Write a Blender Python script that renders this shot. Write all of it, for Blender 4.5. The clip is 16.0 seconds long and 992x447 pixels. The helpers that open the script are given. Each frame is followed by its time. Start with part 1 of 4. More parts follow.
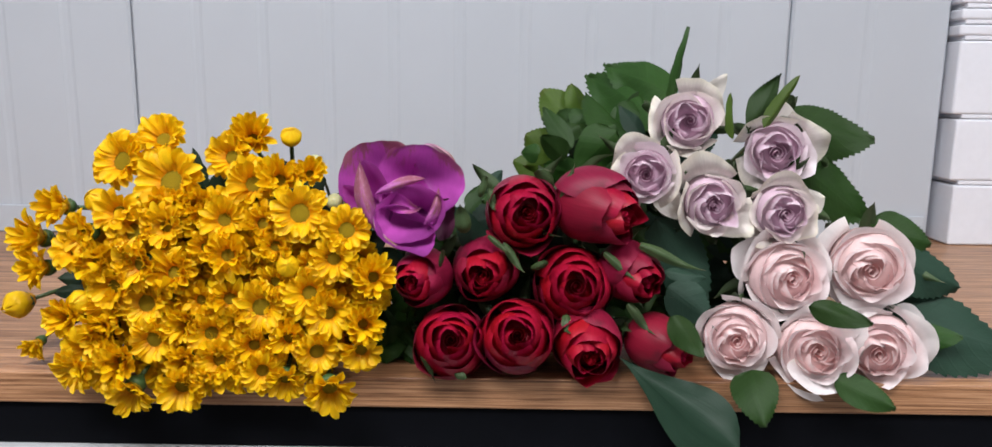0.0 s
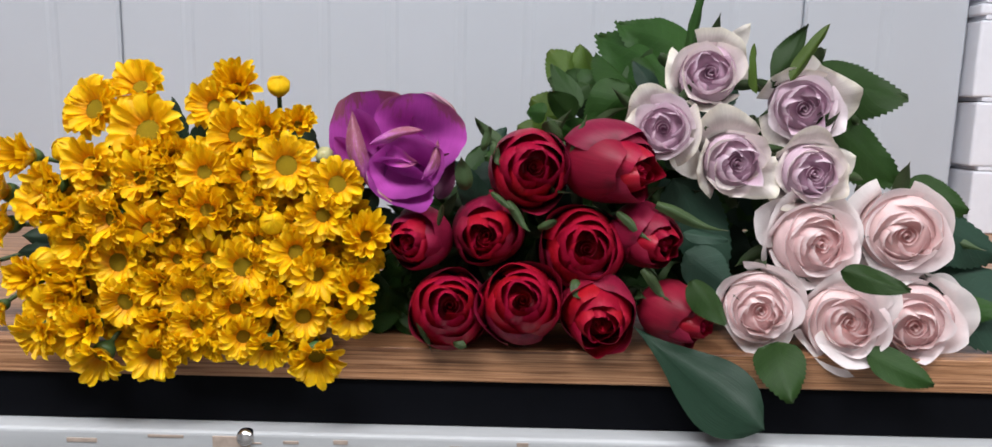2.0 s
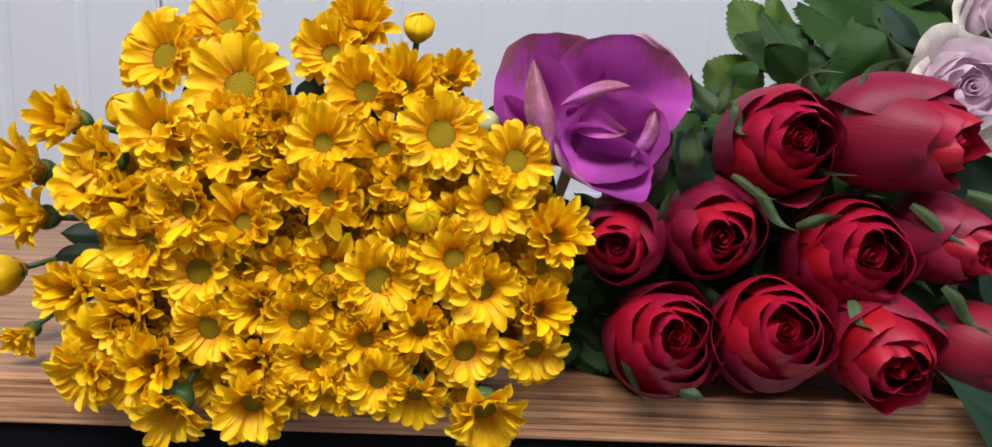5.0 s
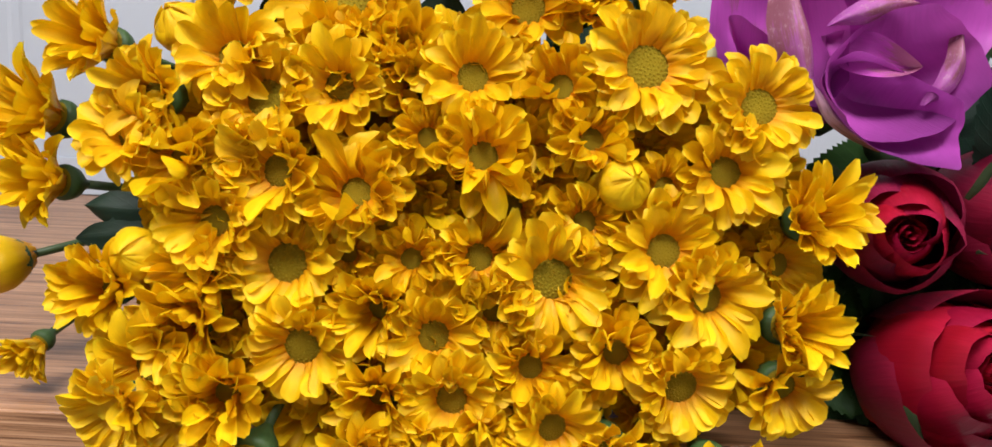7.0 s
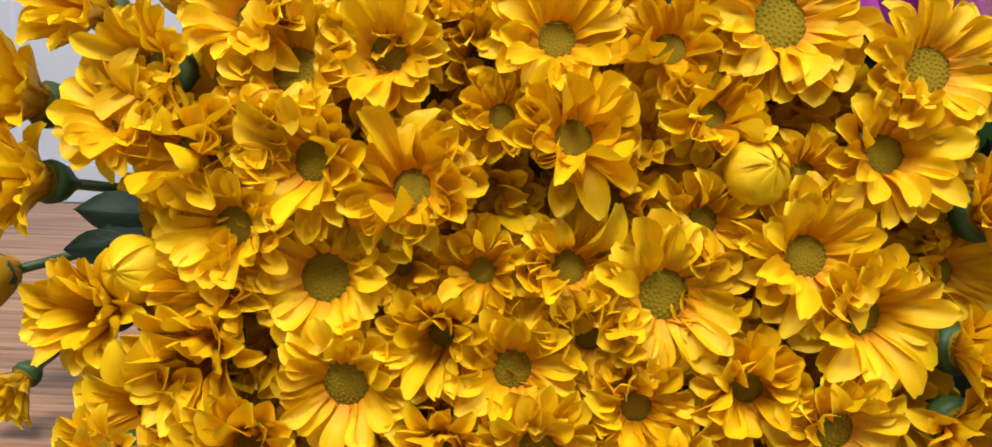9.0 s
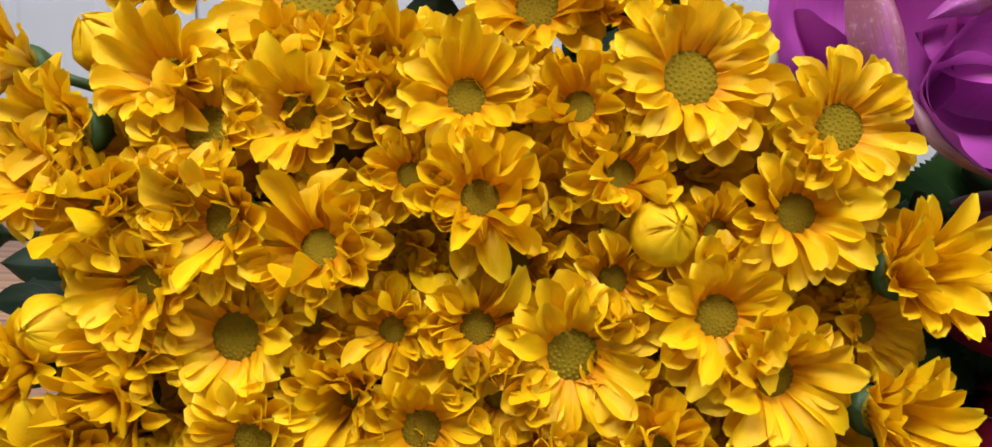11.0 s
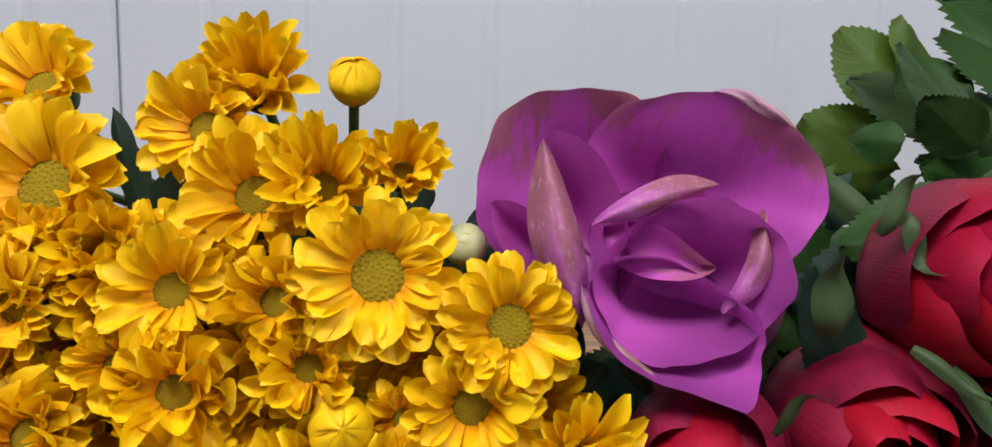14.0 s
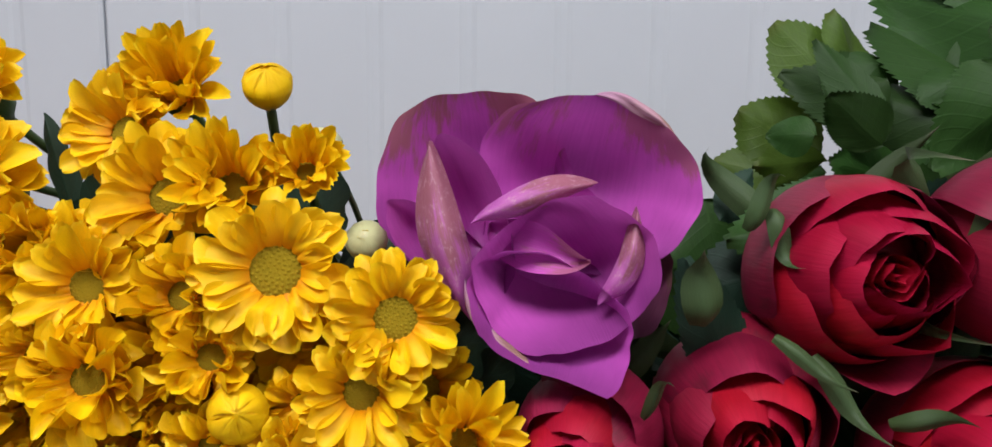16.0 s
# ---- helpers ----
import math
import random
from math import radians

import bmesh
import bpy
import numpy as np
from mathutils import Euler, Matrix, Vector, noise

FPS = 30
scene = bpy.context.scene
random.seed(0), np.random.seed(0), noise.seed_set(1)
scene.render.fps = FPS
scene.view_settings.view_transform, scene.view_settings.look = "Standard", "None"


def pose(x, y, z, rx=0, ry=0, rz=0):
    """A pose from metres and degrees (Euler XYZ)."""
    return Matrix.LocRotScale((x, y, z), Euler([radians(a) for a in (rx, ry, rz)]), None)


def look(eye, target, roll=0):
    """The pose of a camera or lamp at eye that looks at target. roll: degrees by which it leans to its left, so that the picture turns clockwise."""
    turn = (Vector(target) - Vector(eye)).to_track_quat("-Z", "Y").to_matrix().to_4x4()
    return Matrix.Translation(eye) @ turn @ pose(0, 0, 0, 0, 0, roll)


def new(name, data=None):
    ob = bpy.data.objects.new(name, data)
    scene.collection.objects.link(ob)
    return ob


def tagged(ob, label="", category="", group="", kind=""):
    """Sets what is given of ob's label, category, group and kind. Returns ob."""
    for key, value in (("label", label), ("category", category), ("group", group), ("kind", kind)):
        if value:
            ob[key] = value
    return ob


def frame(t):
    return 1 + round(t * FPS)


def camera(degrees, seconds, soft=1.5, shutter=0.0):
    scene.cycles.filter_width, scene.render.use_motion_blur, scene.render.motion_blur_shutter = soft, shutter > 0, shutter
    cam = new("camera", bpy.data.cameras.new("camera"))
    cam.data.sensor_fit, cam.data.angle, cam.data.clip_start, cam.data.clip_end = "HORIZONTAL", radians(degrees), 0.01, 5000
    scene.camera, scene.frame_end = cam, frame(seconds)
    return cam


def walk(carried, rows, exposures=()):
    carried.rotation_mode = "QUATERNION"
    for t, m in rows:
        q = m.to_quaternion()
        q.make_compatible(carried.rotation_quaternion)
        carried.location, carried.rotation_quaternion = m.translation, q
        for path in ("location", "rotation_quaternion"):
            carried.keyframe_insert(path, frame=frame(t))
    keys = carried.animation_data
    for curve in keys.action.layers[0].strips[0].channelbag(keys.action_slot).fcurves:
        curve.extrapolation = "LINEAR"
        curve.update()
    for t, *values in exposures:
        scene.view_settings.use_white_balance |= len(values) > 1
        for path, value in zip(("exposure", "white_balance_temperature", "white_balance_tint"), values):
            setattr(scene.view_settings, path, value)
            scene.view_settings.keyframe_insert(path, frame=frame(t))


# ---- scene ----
cam = camera(66.3, 16.0)
PATH = [
    (0, (0.021, -0.569, 0.228), (0.011, 1.401, -0.119), 0.7),
    (0.5, (0.023, -0.566, 0.223), (0.018, 1.403, -0.127), 0.9),
    (1, (0.029, -0.56, 0.212), (0.019, 1.409, -0.138), 1.0),
    (1.5, (0.027, -0.542, 0.196), (0.023, 1.428, -0.152), 1.2),
    (2, (0.017, -0.528, 0.182), (0.013, 1.446, -0.142), 1.3),
    (2.5, (0.007, -0.511, 0.176), (0.006, 1.464, -0.135), 1.2),
    (3, (-0.002, -0.491, 0.166), (0.001, 1.487, -0.133), 1.2),
    (3.5, (-0.021, -0.464, 0.164), (-0.021, 1.514, -0.132), 1.1),
    (4, (-0.042, -0.431, 0.154), (-0.045, 1.547, -0.143), 1.0),
    (4.5, (-0.077, -0.398, 0.146), (-0.095, 1.581, -0.147), 1.2),
    (4.7, (-0.088, -0.386, 0.146), (-0.104, 1.591, -0.154), 1.4),
    (7, (-0.179, -0.251, 0.115), (-0.209, 1.727, -0.179), 2.5),
    (7.5, (-0.192, -0.221, 0.105), (-0.239, 1.757, -0.185), 2.1),
    (8, (-0.2, -0.2, 0.103), (-0.248, 1.78, -0.17), 1.9),
    (8.2, (-0.202, -0.196, 0.097), (-0.247, 1.786, -0.168), 1.9),
    (10.3, (-0.187, -0.201, 0.122), (-0.302, 1.771, -0.192), 1.0),
    (10.5, (-0.181, -0.197, 0.113), (-0.299, 1.785, -0.131), 1.1),
    (11, (-0.173, -0.193, 0.12), (-0.283, 1.785, -0.151), 1.2),
    (11.5, (-0.153, -0.189, 0.137), (-0.263, 1.791, -0.126), 1.2),
    (12, (-0.121, -0.188, 0.152), (-0.231, 1.79, -0.119), 1.2),
    (12.5, (-0.101, -0.19, 0.172), (-0.211, 1.788, -0.101), 1.1),
    (13, (-0.095, -0.194, 0.179), (-0.206, 1.784, -0.093), 1.0),
    (13.5, (-0.09, -0.194, 0.178), (-0.197, 1.786, -0.088), 0.9),
    (14, (-0.091, -0.194, 0.171), (-0.193, 1.79, -0.059), 1.0),
    (14.5, (-0.083, -0.192, 0.173), (-0.199, 1.786, -0.094), 0.8),
    (15, (-0.075, -0.194, 0.171), (-0.193, 1.786, -0.085), 0.7),
    (15.5, (-0.07, -0.198, 0.176), (-0.198, 1.779, -0.099), 0.7),
    (16, (-0.053, -0.205, 0.177), (-0.194, 1.772, -0.094), 0.5),
]
walk(cam, [(t, look(eye, target, roll)) for t, eye, target, roll in PATH], [(0, -0.03), (2, 0.0), (4.5, 0.1), (8, 0.1), (11, 0.0), (12.5, -0.15), (14, -0.07), (16, -0.07)])

# ---- light and exposure ----
world = bpy.data.worlds.new("world")
scene.world = world
world.use_nodes = True
world.node_tree.nodes["Background"].inputs[0].default_value = (0.85, 0.92, 1.0, 1)
world.node_tree.nodes["Background"].inputs[1].default_value = 0.3


def ceiling_lamp(x, y, z, sx, sy, power):
    lamp = bpy.data.lights.new("ceiling_lamp", "AREA")
    lamp.shape, lamp.size, lamp.size_y, lamp.energy = "RECTANGLE", sx, sy, power
    lamp.color = (0.975, 0.97, 1.02)
    ob = new("ceiling_lamp", lamp)
    ob.matrix_world = pose(x, y, z, 0, 0, 0)
    return ob


CEIL = 1.55
FLOOR = -0.86
ceiling_lamp(-0.55, -0.95, CEIL - 0.045, 1.2, 0.6, 49)
ceiling_lamp(1.15, -0.95, CEIL - 0.045, 1.2, 0.6, 30)


# ---- materials ----
def nodes_of(name):
    m = bpy.data.materials.new(name)
    m.use_nodes = True
    nt = m.node_tree
    return m, nt, nt.nodes, nt.links, nt.nodes["Principled BSDF"]


def mixed(nt, kind, fac, a, b):
    """A colour mix; fac, a and b are sockets or values."""
    n = nt.nodes.new("ShaderNodeMix")
    n.data_type, n.blend_type = "RGBA", kind
    for i, val in ((0, fac), (6, a), (7, b)):
        if isinstance(val, bpy.types.NodeSocket):
            nt.links.new(val, n.inputs[i])
        elif i == 0:
            n.inputs[i].default_value = val
        else:
            n.inputs[i].default_value = (*val, 1)
    return n.outputs[2]


def sums(nt, op, a, b=0.0):
    n = nt.nodes.new("ShaderNodeMath")
    n.operation = op
    for i, val in ((0, a), (1, b)):
        if isinstance(val, bpy.types.NodeSocket):
            nt.links.new(val, n.inputs[i])
        else:
            n.inputs[i].default_value = val
    return n.outputs[0]


def ramp(nt, val, stops):
    n = nt.nodes.new("ShaderNodeValToRGB")
    nt.links.new(val, n.inputs[0])
    el = n.color_ramp.elements
    while len(el) < len(stops):
        el.new(0.5)
    for e, (p, c) in zip(el, stops):
        e.position, e.color = p, (*c, 1) if len(c) == 3 else c
    return n.outputs[0]


def grains(nt, coord, scale, stretch=(1, 1, 1), detail=4.0, rough=0.55):
    mp = nt.nodes.new("ShaderNodeMapping")
    mp.inputs["Scale"].default_value = stretch
    nt.links.new(coord, mp.inputs[0])
    n = nt.nodes.new("ShaderNodeTexNoise")
    n.inputs["Scale"].default_value, n.inputs["Detail"].default_value, n.inputs["Roughness"].default_value = scale, detail, rough
    nt.links.new(mp.outputs[0], n.inputs[0])
    return n.outputs[0]


def bumped(nt, bsdf, height, strength, distance=0.001):
    b = nt.nodes.new("ShaderNodeBump")
    b.inputs["Strength"].default_value, b.inputs["Distance"].default_value = strength, distance
    nt.links.new(height, b.inputs["Height"])
    nt.links.new(b.outputs[0], bsdf.inputs["Normal"])


def petal_material(name, base, body, rim, through_light=0.3, rough=0.5, streak=0.25, vary=0.15, stain=None, stain_from=0.7, sheen=0.0, ribs=0.0, lumps=0.0):
    """A petal or leaf sheet: pigment, on some petals with shade painted in, runs from base to rim along v, fine veins,
    a share of light passes through.
    """
    m, nt, nodes, links, bsdf = nodes_of(name)
    tc = nodes.new("ShaderNodeTexCoord")
    sep = nodes.new("ShaderNodeSeparateXYZ")
    links.new(tc.outputs["UV"], sep.inputs[0])
    info = nodes.new("ShaderNodeObjectInfo")
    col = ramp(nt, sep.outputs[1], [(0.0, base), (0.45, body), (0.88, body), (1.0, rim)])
    vein = grains(nt, tc.outputs["UV"], 6.0, (9, 0.6, 1), 3)
    dark = tuple(c * 0.62 for c in body)
    col = mixed(nt, "MIX", sums(nt, "MULTIPLY", ramp(nt, vein, [(0.35, (1, 1, 1)), (0.62, (0, 0, 0))]), streak), col, dark)
    blot = grains(nt, tc.outputs["Object"], 70.0, (1, 1, 1), 4)
    col = mixed(nt, "MULTIPLY", 0.5, col, ramp(nt, blot, [(0.3, (0.78, 0.78, 0.78)), (0.7, (1.0, 1.0, 1.0))]))
    if ribs:
        side = sums(nt, "ABSOLUTE", sums(nt, "SUBTRACT", sep.outputs[0], 0.5))
        wave = sums(nt, "SINE", sums(nt, "MULTIPLY", sums(nt, "SUBTRACT", sep.outputs[1], sums(nt, "MULTIPLY", side, 0.55)), 58.0))
        rib = ramp(nt, wave, [(0.80, (0, 0, 0)), (0.99, (1, 1, 1))])
        mid = ramp(nt, side, [(0.012, (1, 1, 1)), (0.03, (0, 0, 0))])
        lines = sums(nt, "MAXIMUM", rib, mid)
        col = mixed(nt, "MIX", sums(nt, "MULTIPLY", lines, ribs), col, tuple(min(1.0, c * 2.2 + 0.02) for c in body))
        puff = sums(nt, "MULTIPLY", lines, -1.0)
    hs = nodes.new("ShaderNodeHueSaturation")
    links.new(col, hs.inputs["Color"])
    links.new(sums(nt, "ADD", sums(nt, "MULTIPLY", info.outputs["Random"], vary), 1.0 - vary * 0.6), hs.inputs["Value"])
    links.new(sums(nt, "ADD", sums(nt, "MULTIPLY", info.outputs["Random"], 0.012), 0.494), hs.inputs["Hue"])
    col = hs.outputs[0]
    if stain:
        spot = sums(nt, "ADD", sums(nt, "MULTIPLY", grains(nt, tc.outputs["UV"], 2.2, (1.1, 0.8, 1), 3, 0.6), 3.2), sums(nt, "MULTIPLY", grains(nt, tc.outputs["UV"], 5.0, (6.0, 0.8, 1), 6, 0.7), 2.0))
        spot = sums(nt, "SUBTRACT", spot, 2.10)
        reach = sums(nt, "MULTIPLY", sums(nt, "SUBTRACT", sep.outputs[1], stain_from), 1.6)
        k = ramp(nt, sums(nt, "ADD", spot, reach), [(0.60, (0, 0, 0)), (1.0, (1, 1, 1))])
        col = mixed(nt, "MIX", sums(nt, "MULTIPLY", k, 0.80), col, stain)
    if lumps:
        scab = grains(nt, tc.outputs["UV"], 7.0, (1.0, 2.2, 1), 6, 0.7)
        col = mixed(nt, "MIX", sums(nt, "MULTIPLY", ramp(nt, scab, [(0.54, (0, 0, 0)), (0.64, (1, 1, 1))]), lumps), col, (0.60, 0.36, 0.42))
        vein = sums(nt, "ADD", vein, sums(nt, "MULTIPLY", scab, 1.5))
    links.new(col, bsdf.inputs["Base Color"])
    bsdf.inputs["Roughness"].default_value = rough
    bsdf.inputs["Specular IOR Level"].default_value = 0.3
    if sheen:
        bsdf.inputs["Sheen Weight"].default_value = sheen
        bsdf.inputs["Sheen Roughness"].default_value = 0.4
    bumped(nt, bsdf, sums(nt, "ADD", puff, vein) if ribs else vein, 0.18 if ribs else 0.25, 0.0008)
    tr = nodes.new("ShaderNodeBsdfTranslucent")
    links.new(col, tr.inputs[0])
    mix = nodes.new("ShaderNodeMixShader")
    mix.inputs[0].default_value = through_light
    links.new(bsdf.outputs[0], mix.inputs[1])
    links.new(tr.outputs[0], mix.inputs[2])
    links.new(mix.outputs[0], nodes["Material Output"].inputs[0])
    return m


def plain_material(name, col, rough=0.5, metal=0.0, grain=0.15, scale=40.0, bump=0.1, spec=0.5, stretch=(1, 1, 1)):
    m, nt, nodes, links, bsdf = nodes_of(name)
    tc = nodes.new("ShaderNodeTexCoord")
    n1 = grains(nt, tc.outputs["Object"], scale, stretch, 5)
    n2 = grains(nt, tc.outputs["Object"], scale * 0.12, stretch, 3)
    c = mixed(nt, "MULTIPLY", grain, col, ramp(nt, n1, [(0.3, (0.45, 0.45, 0.45)), (0.7, (1, 1, 1))]))
    c = mixed(nt, "MULTIPLY", grain, c, ramp(nt, n2, [(0.35, (0.6, 0.6, 0.6)), (0.65, (1, 1, 1))]))
    links.new(c, bsdf.inputs["Base Color"])
    bsdf.inputs["Roughness"].default_value, bsdf.inputs["Metallic"].default_value = rough, metal
    bsdf.inputs["Specular IOR Level"].default_value = spec
    bumped(nt, bsdf, n1, bump, 0.001)
    return m


def wood_material():
    m, nt, nodes, links, bsdf = nodes_of("oiled_oak")
    tc = nodes.new("ShaderNodeTexCoord")
    warp = grains(nt, tc.outputs["Object"], 3.0, (0.6, 3, 3), 2)
    fine = grains(nt, tc.outputs["Object"], 110.0, (0.05, 1.2, 3.2), 6, 0.7)
    pores = grains(nt, tc.outputs["Object"], 330.0, (0.035, 1.2, 3.0), 3, 0.6)
    c = ramp(nt, fine, [(0.36, (0.13, 0.052, 0.022)), (0.48, (0.36, 0.18, 0.085)), (0.62, (0.54, 0.30, 0.16))])
    c = mixed(nt, "MULTIPLY", 0.85, c, ramp(nt, pores, [(0.36, (0.45, 0.38, 0.34)), (0.50, (1, 1, 1))]))
    c = mixed(nt, "MULTIPLY", 0.5, c, ramp(nt, warp, [(0.35, (0.75, 0.7, 0.68)), (0.65, (1, 1, 1))]))
    links.new(c, bsdf.inputs["Base Color"])
    links.new(sums(nt, "ADD", sums(nt, "MULTIPLY", pores, 0.2), 0.30), bsdf.inputs["Roughness"])
    bumped(nt, bsdf, pores, 0.25, 0.0006)
    return m


# the orange base stands in for shade deep between the crowded petals
M_YELLOW = petal_material("chrysanthemum_petal", (0.85, 0.33, 0.0), (0.97, 0.605, 0.003), (0.97, 0.67, 0.01), 0.26, 0.50, 0.28, 0.14)
M_DISC = plain_material("chrysanthemum_disc", (0.31, 0.215, 0.010), 0.9, 0, 0.6, 500, 0.2, 0.1)
M_BUDTIP = petal_material("pale_bud", (0.35, 0.40, 0.10), (0.62, 0.62, 0.32), (0.75, 0.72, 0.45), 0.2, 0.5, 0.2, 0.1)
M_CALYX = petal_material("calyx_green", (0.05, 0.10, 0.025), (0.055, 0.11, 0.03), (0.08, 0.14, 0.05), 0.1, 0.5, 0.3, 0.3)
M_STEM = plain_material("stem_green", (0.055, 0.10, 0.025), 0.5, 0, 0.5, 120, 0.2)
M_DAISYLEAF = petal_material("chrysanthemum_leaf", (0.015, 0.035, 0.017), (0.016, 0.038, 0.020), (0.024, 0.048, 0.028), 0.10, 0.5, 0.4, 0.3, ribs=0.05)
M_LEAF = petal_material("rose_leaf", (0.022, 0.060, 0.008), (0.020, 0.062, 0.008), (0.024, 0.058, 0.010), 0.2, 0.58, 0.4, 0.5, ribs=0.05)
M_LEAFLIGHT = petal_material("young_rose_leaf", (0.085, 0.155, 0.018), (0.080, 0.150, 0.018), (0.10, 0.135, 0.02), 0.35, 0.5, 0.4, 0.4, ribs=0.06)
M_LEAFDULL = petal_material("blue_green_leaf", (0.015, 0.042, 0.023), (0.016, 0.047, 0.028), (0.018, 0.045, 0.028), 0.14, 0.62, 0.35, 0.4, ribs=0.022)
M_LEAFBROAD = petal_material("smooth_dark_leaf", (0.012, 0.036, 0.019), (0.013, 0.040, 0.022), (0.016, 0.040, 0.024), 0.10, 0.42, 0.3, 0.2)
M_SEPAL = petal_material("rose_sepal", (0.055, 0.095, 0.030), (0.050, 0.085, 0.032), (0.15, 0.13, 0.09), 0.15, 0.5, 0.4, 0.4)
M_RED = petal_material("red_rose_petal", (0.16, 0.002, 0.010), (0.33, 0.004, 0.022), (0.40, 0.008, 0.040), 0.14, 0.42, 0.25, 0.2)
M_REDOUT = petal_material("red_rose_outer_petal", (0.16, 0.006, 0.024), (0.225, 0.006, 0.032), (0.27, 0.010, 0.044), 0.12, 0.5, 0.35, 0.15, (0.11, 0.010, 0.022), 1.02)
M_LAV = petal_material("lavender_rose_petal", (0.82, 0.68, 0.72), (0.88, 0.77, 0.81), (0.91, 0.83, 0.86), 0.34, 0.45, 0.06, 0.06)
M_LAVIN = petal_material("lavender_rose_heart", (0.54, 0.27, 0.41), (0.78, 0.58, 0.69), (0.87, 0.75, 0.82), 0.32, 0.45, 0.08, 0.06)
M_LAVOUT = petal_material("cream_outer_petal", (0.62, 0.66, 0.42), (0.85, 0.80, 0.74), (0.86, 0.82, 0.68), 0.32, 0.5, 0.22, 0.12)
M_CREAM = petal_material("cream_mauve_petal", (0.80, 0.72, 0.66), (0.87, 0.79, 0.78), (0.90, 0.83, 0.76), 0.34, 0.45, 0.08, 0.08)
M_PINK = petal_material("blush_rose_petal", (0.92, 0.67, 0.65), (0.95, 0.82, 0.82), (0.96, 0.89, 0.89), 0.32, 0.45, 0.05, 0.05)
M_PINKIN = petal_material("blush_rose_heart", (0.91, 0.52, 0.50), (0.94, 0.70, 0.69), (0.95, 0.83, 0.82), 0.34, 0.45, 0.04, 0.05)
M_PINKOUT = petal_material("white_outer_petal", (0.88, 0.88, 0.72), (0.93, 0.87, 0.86), (0.94, 0.89, 0.87), 0.32, 0.48, 0.06, 0.05)
# these three purples darken towards the base, imitating shade inside the bloom
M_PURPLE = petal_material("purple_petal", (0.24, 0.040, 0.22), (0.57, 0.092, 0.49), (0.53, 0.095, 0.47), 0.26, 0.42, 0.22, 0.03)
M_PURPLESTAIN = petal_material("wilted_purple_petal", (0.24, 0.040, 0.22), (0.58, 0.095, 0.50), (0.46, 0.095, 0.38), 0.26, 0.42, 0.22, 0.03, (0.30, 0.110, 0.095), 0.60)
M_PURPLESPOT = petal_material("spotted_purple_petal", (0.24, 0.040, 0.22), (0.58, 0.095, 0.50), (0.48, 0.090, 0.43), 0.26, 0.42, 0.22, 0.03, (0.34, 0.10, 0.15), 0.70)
M_PURPLEPALE = petal_material("pale_dried_petal", (0.54, 0.11, 0.47), (0.55, 0.16, 0.45), (0.54, 0.11, 0.47), 0.30, 0.30, 0.3, 0.03, (0.34, 0.13, 0.13), 0.26, lumps=0.6)
M_PURPLETIP = petal_material("brown_tipped_petal", (0.40, 0.060, 0.34), (0.58, 0.095, 0.50), (0.50, 0.12, 0.40), 0.25, 0.40, 0.3, 0.03, (0.34, 0.12, 0.16), 0.52)
M_PURPLEDRY = petal_material("dried_petal_rim", (0.46, 0.22, 0.38), (0.50, 0.28, 0.34), (0.52, 0.34, 0.36), 0.2, 0.45, 0.35, 0.03, (0.28, 0.15, 0.10), 0.55)
M_PURPLEDARK = petal_material("shrivelled_petal", (0.10, 0.03, 0.06), (0.14, 0.035, 0.08), (0.20, 0.08, 0.09), 0.1, 0.6, 0.4, 0.1, (0.10, 0.05, 0.04), 0.6)
M_OAK = wood_material()
M_STEEL = plain_material("black_steel", (0.0032, 0.0036, 0.0052), 0.6, 0.0, 0.3, 60, 0.08, 0.05)
M_WHITEWOOD = plain_material("white_painted_wood", (0.52, 0.54, 0.55), 0.5, 0, 0.55, 30, 0.25, 0.3, (0.15, 1, 1))
M_WALL = plain_material("white_wall_panel", (0.475, 0.51, 0.555), 0.42, 0, 0.05, 9, 0.02, 0.4)
M_PLASTER = plain_material("grey_plaster", (0.50, 0.50, 0.50), 0.8, 0, 0.08, 20, 0.1)
M_FLOOR = plain_material("grey_floor", (0.18, 0.175, 0.17), 0.6, 0, 0.2, 12, 0.1)
M_BOX = plain_material("white_foam_box", (0.78, 0.80, 0.86), 0.6, 0, 0.06, 90, 0.15)
M_CHROME = plain_material("chrome_screw", (0.75, 0.74, 0.72), 0.2, 1.0, 0.1, 80, 0.05)
M_CHIP = plain_material("bare_chipped_wood", (0.42, 0.34, 0.28), 0.8, 0, 0.5, 150, 0.3)
M_GLOW, _nt, _n, _l, _b = nodes_of("lamp_diffuser")
_b.inputs["Emission Color"].default_value = (1, 0.98, 0.95, 1)
_b.inputs["Emission Strength"].default_value = 3.0


# ---- building helpers ----
PLACE = {}


def thing(name, m, label, category, group="", kind=""):
    ob = new(name)
    ob.empty_display_size = 0.01
    ob.matrix_basis = m
    PLACE[ob.name] = m
    return tagged(ob, label, category, group, kind)


def hang(name, mesh, parent, m=None, label=""):
    """One mesh object under a thing; m is its place in the thing's own axes."""
    ob = new(name, mesh)
    ob.parent = parent
    if m is not None:
        ob.matrix_basis = m
    return tagged(ob, label)


def hang_world(name, mesh, parent, m=None, label=""):
    ob = hang(name, mesh, parent, m, label)
    ob.matrix_parent_inverse = PLACE[parent.name].inverted()
    return ob


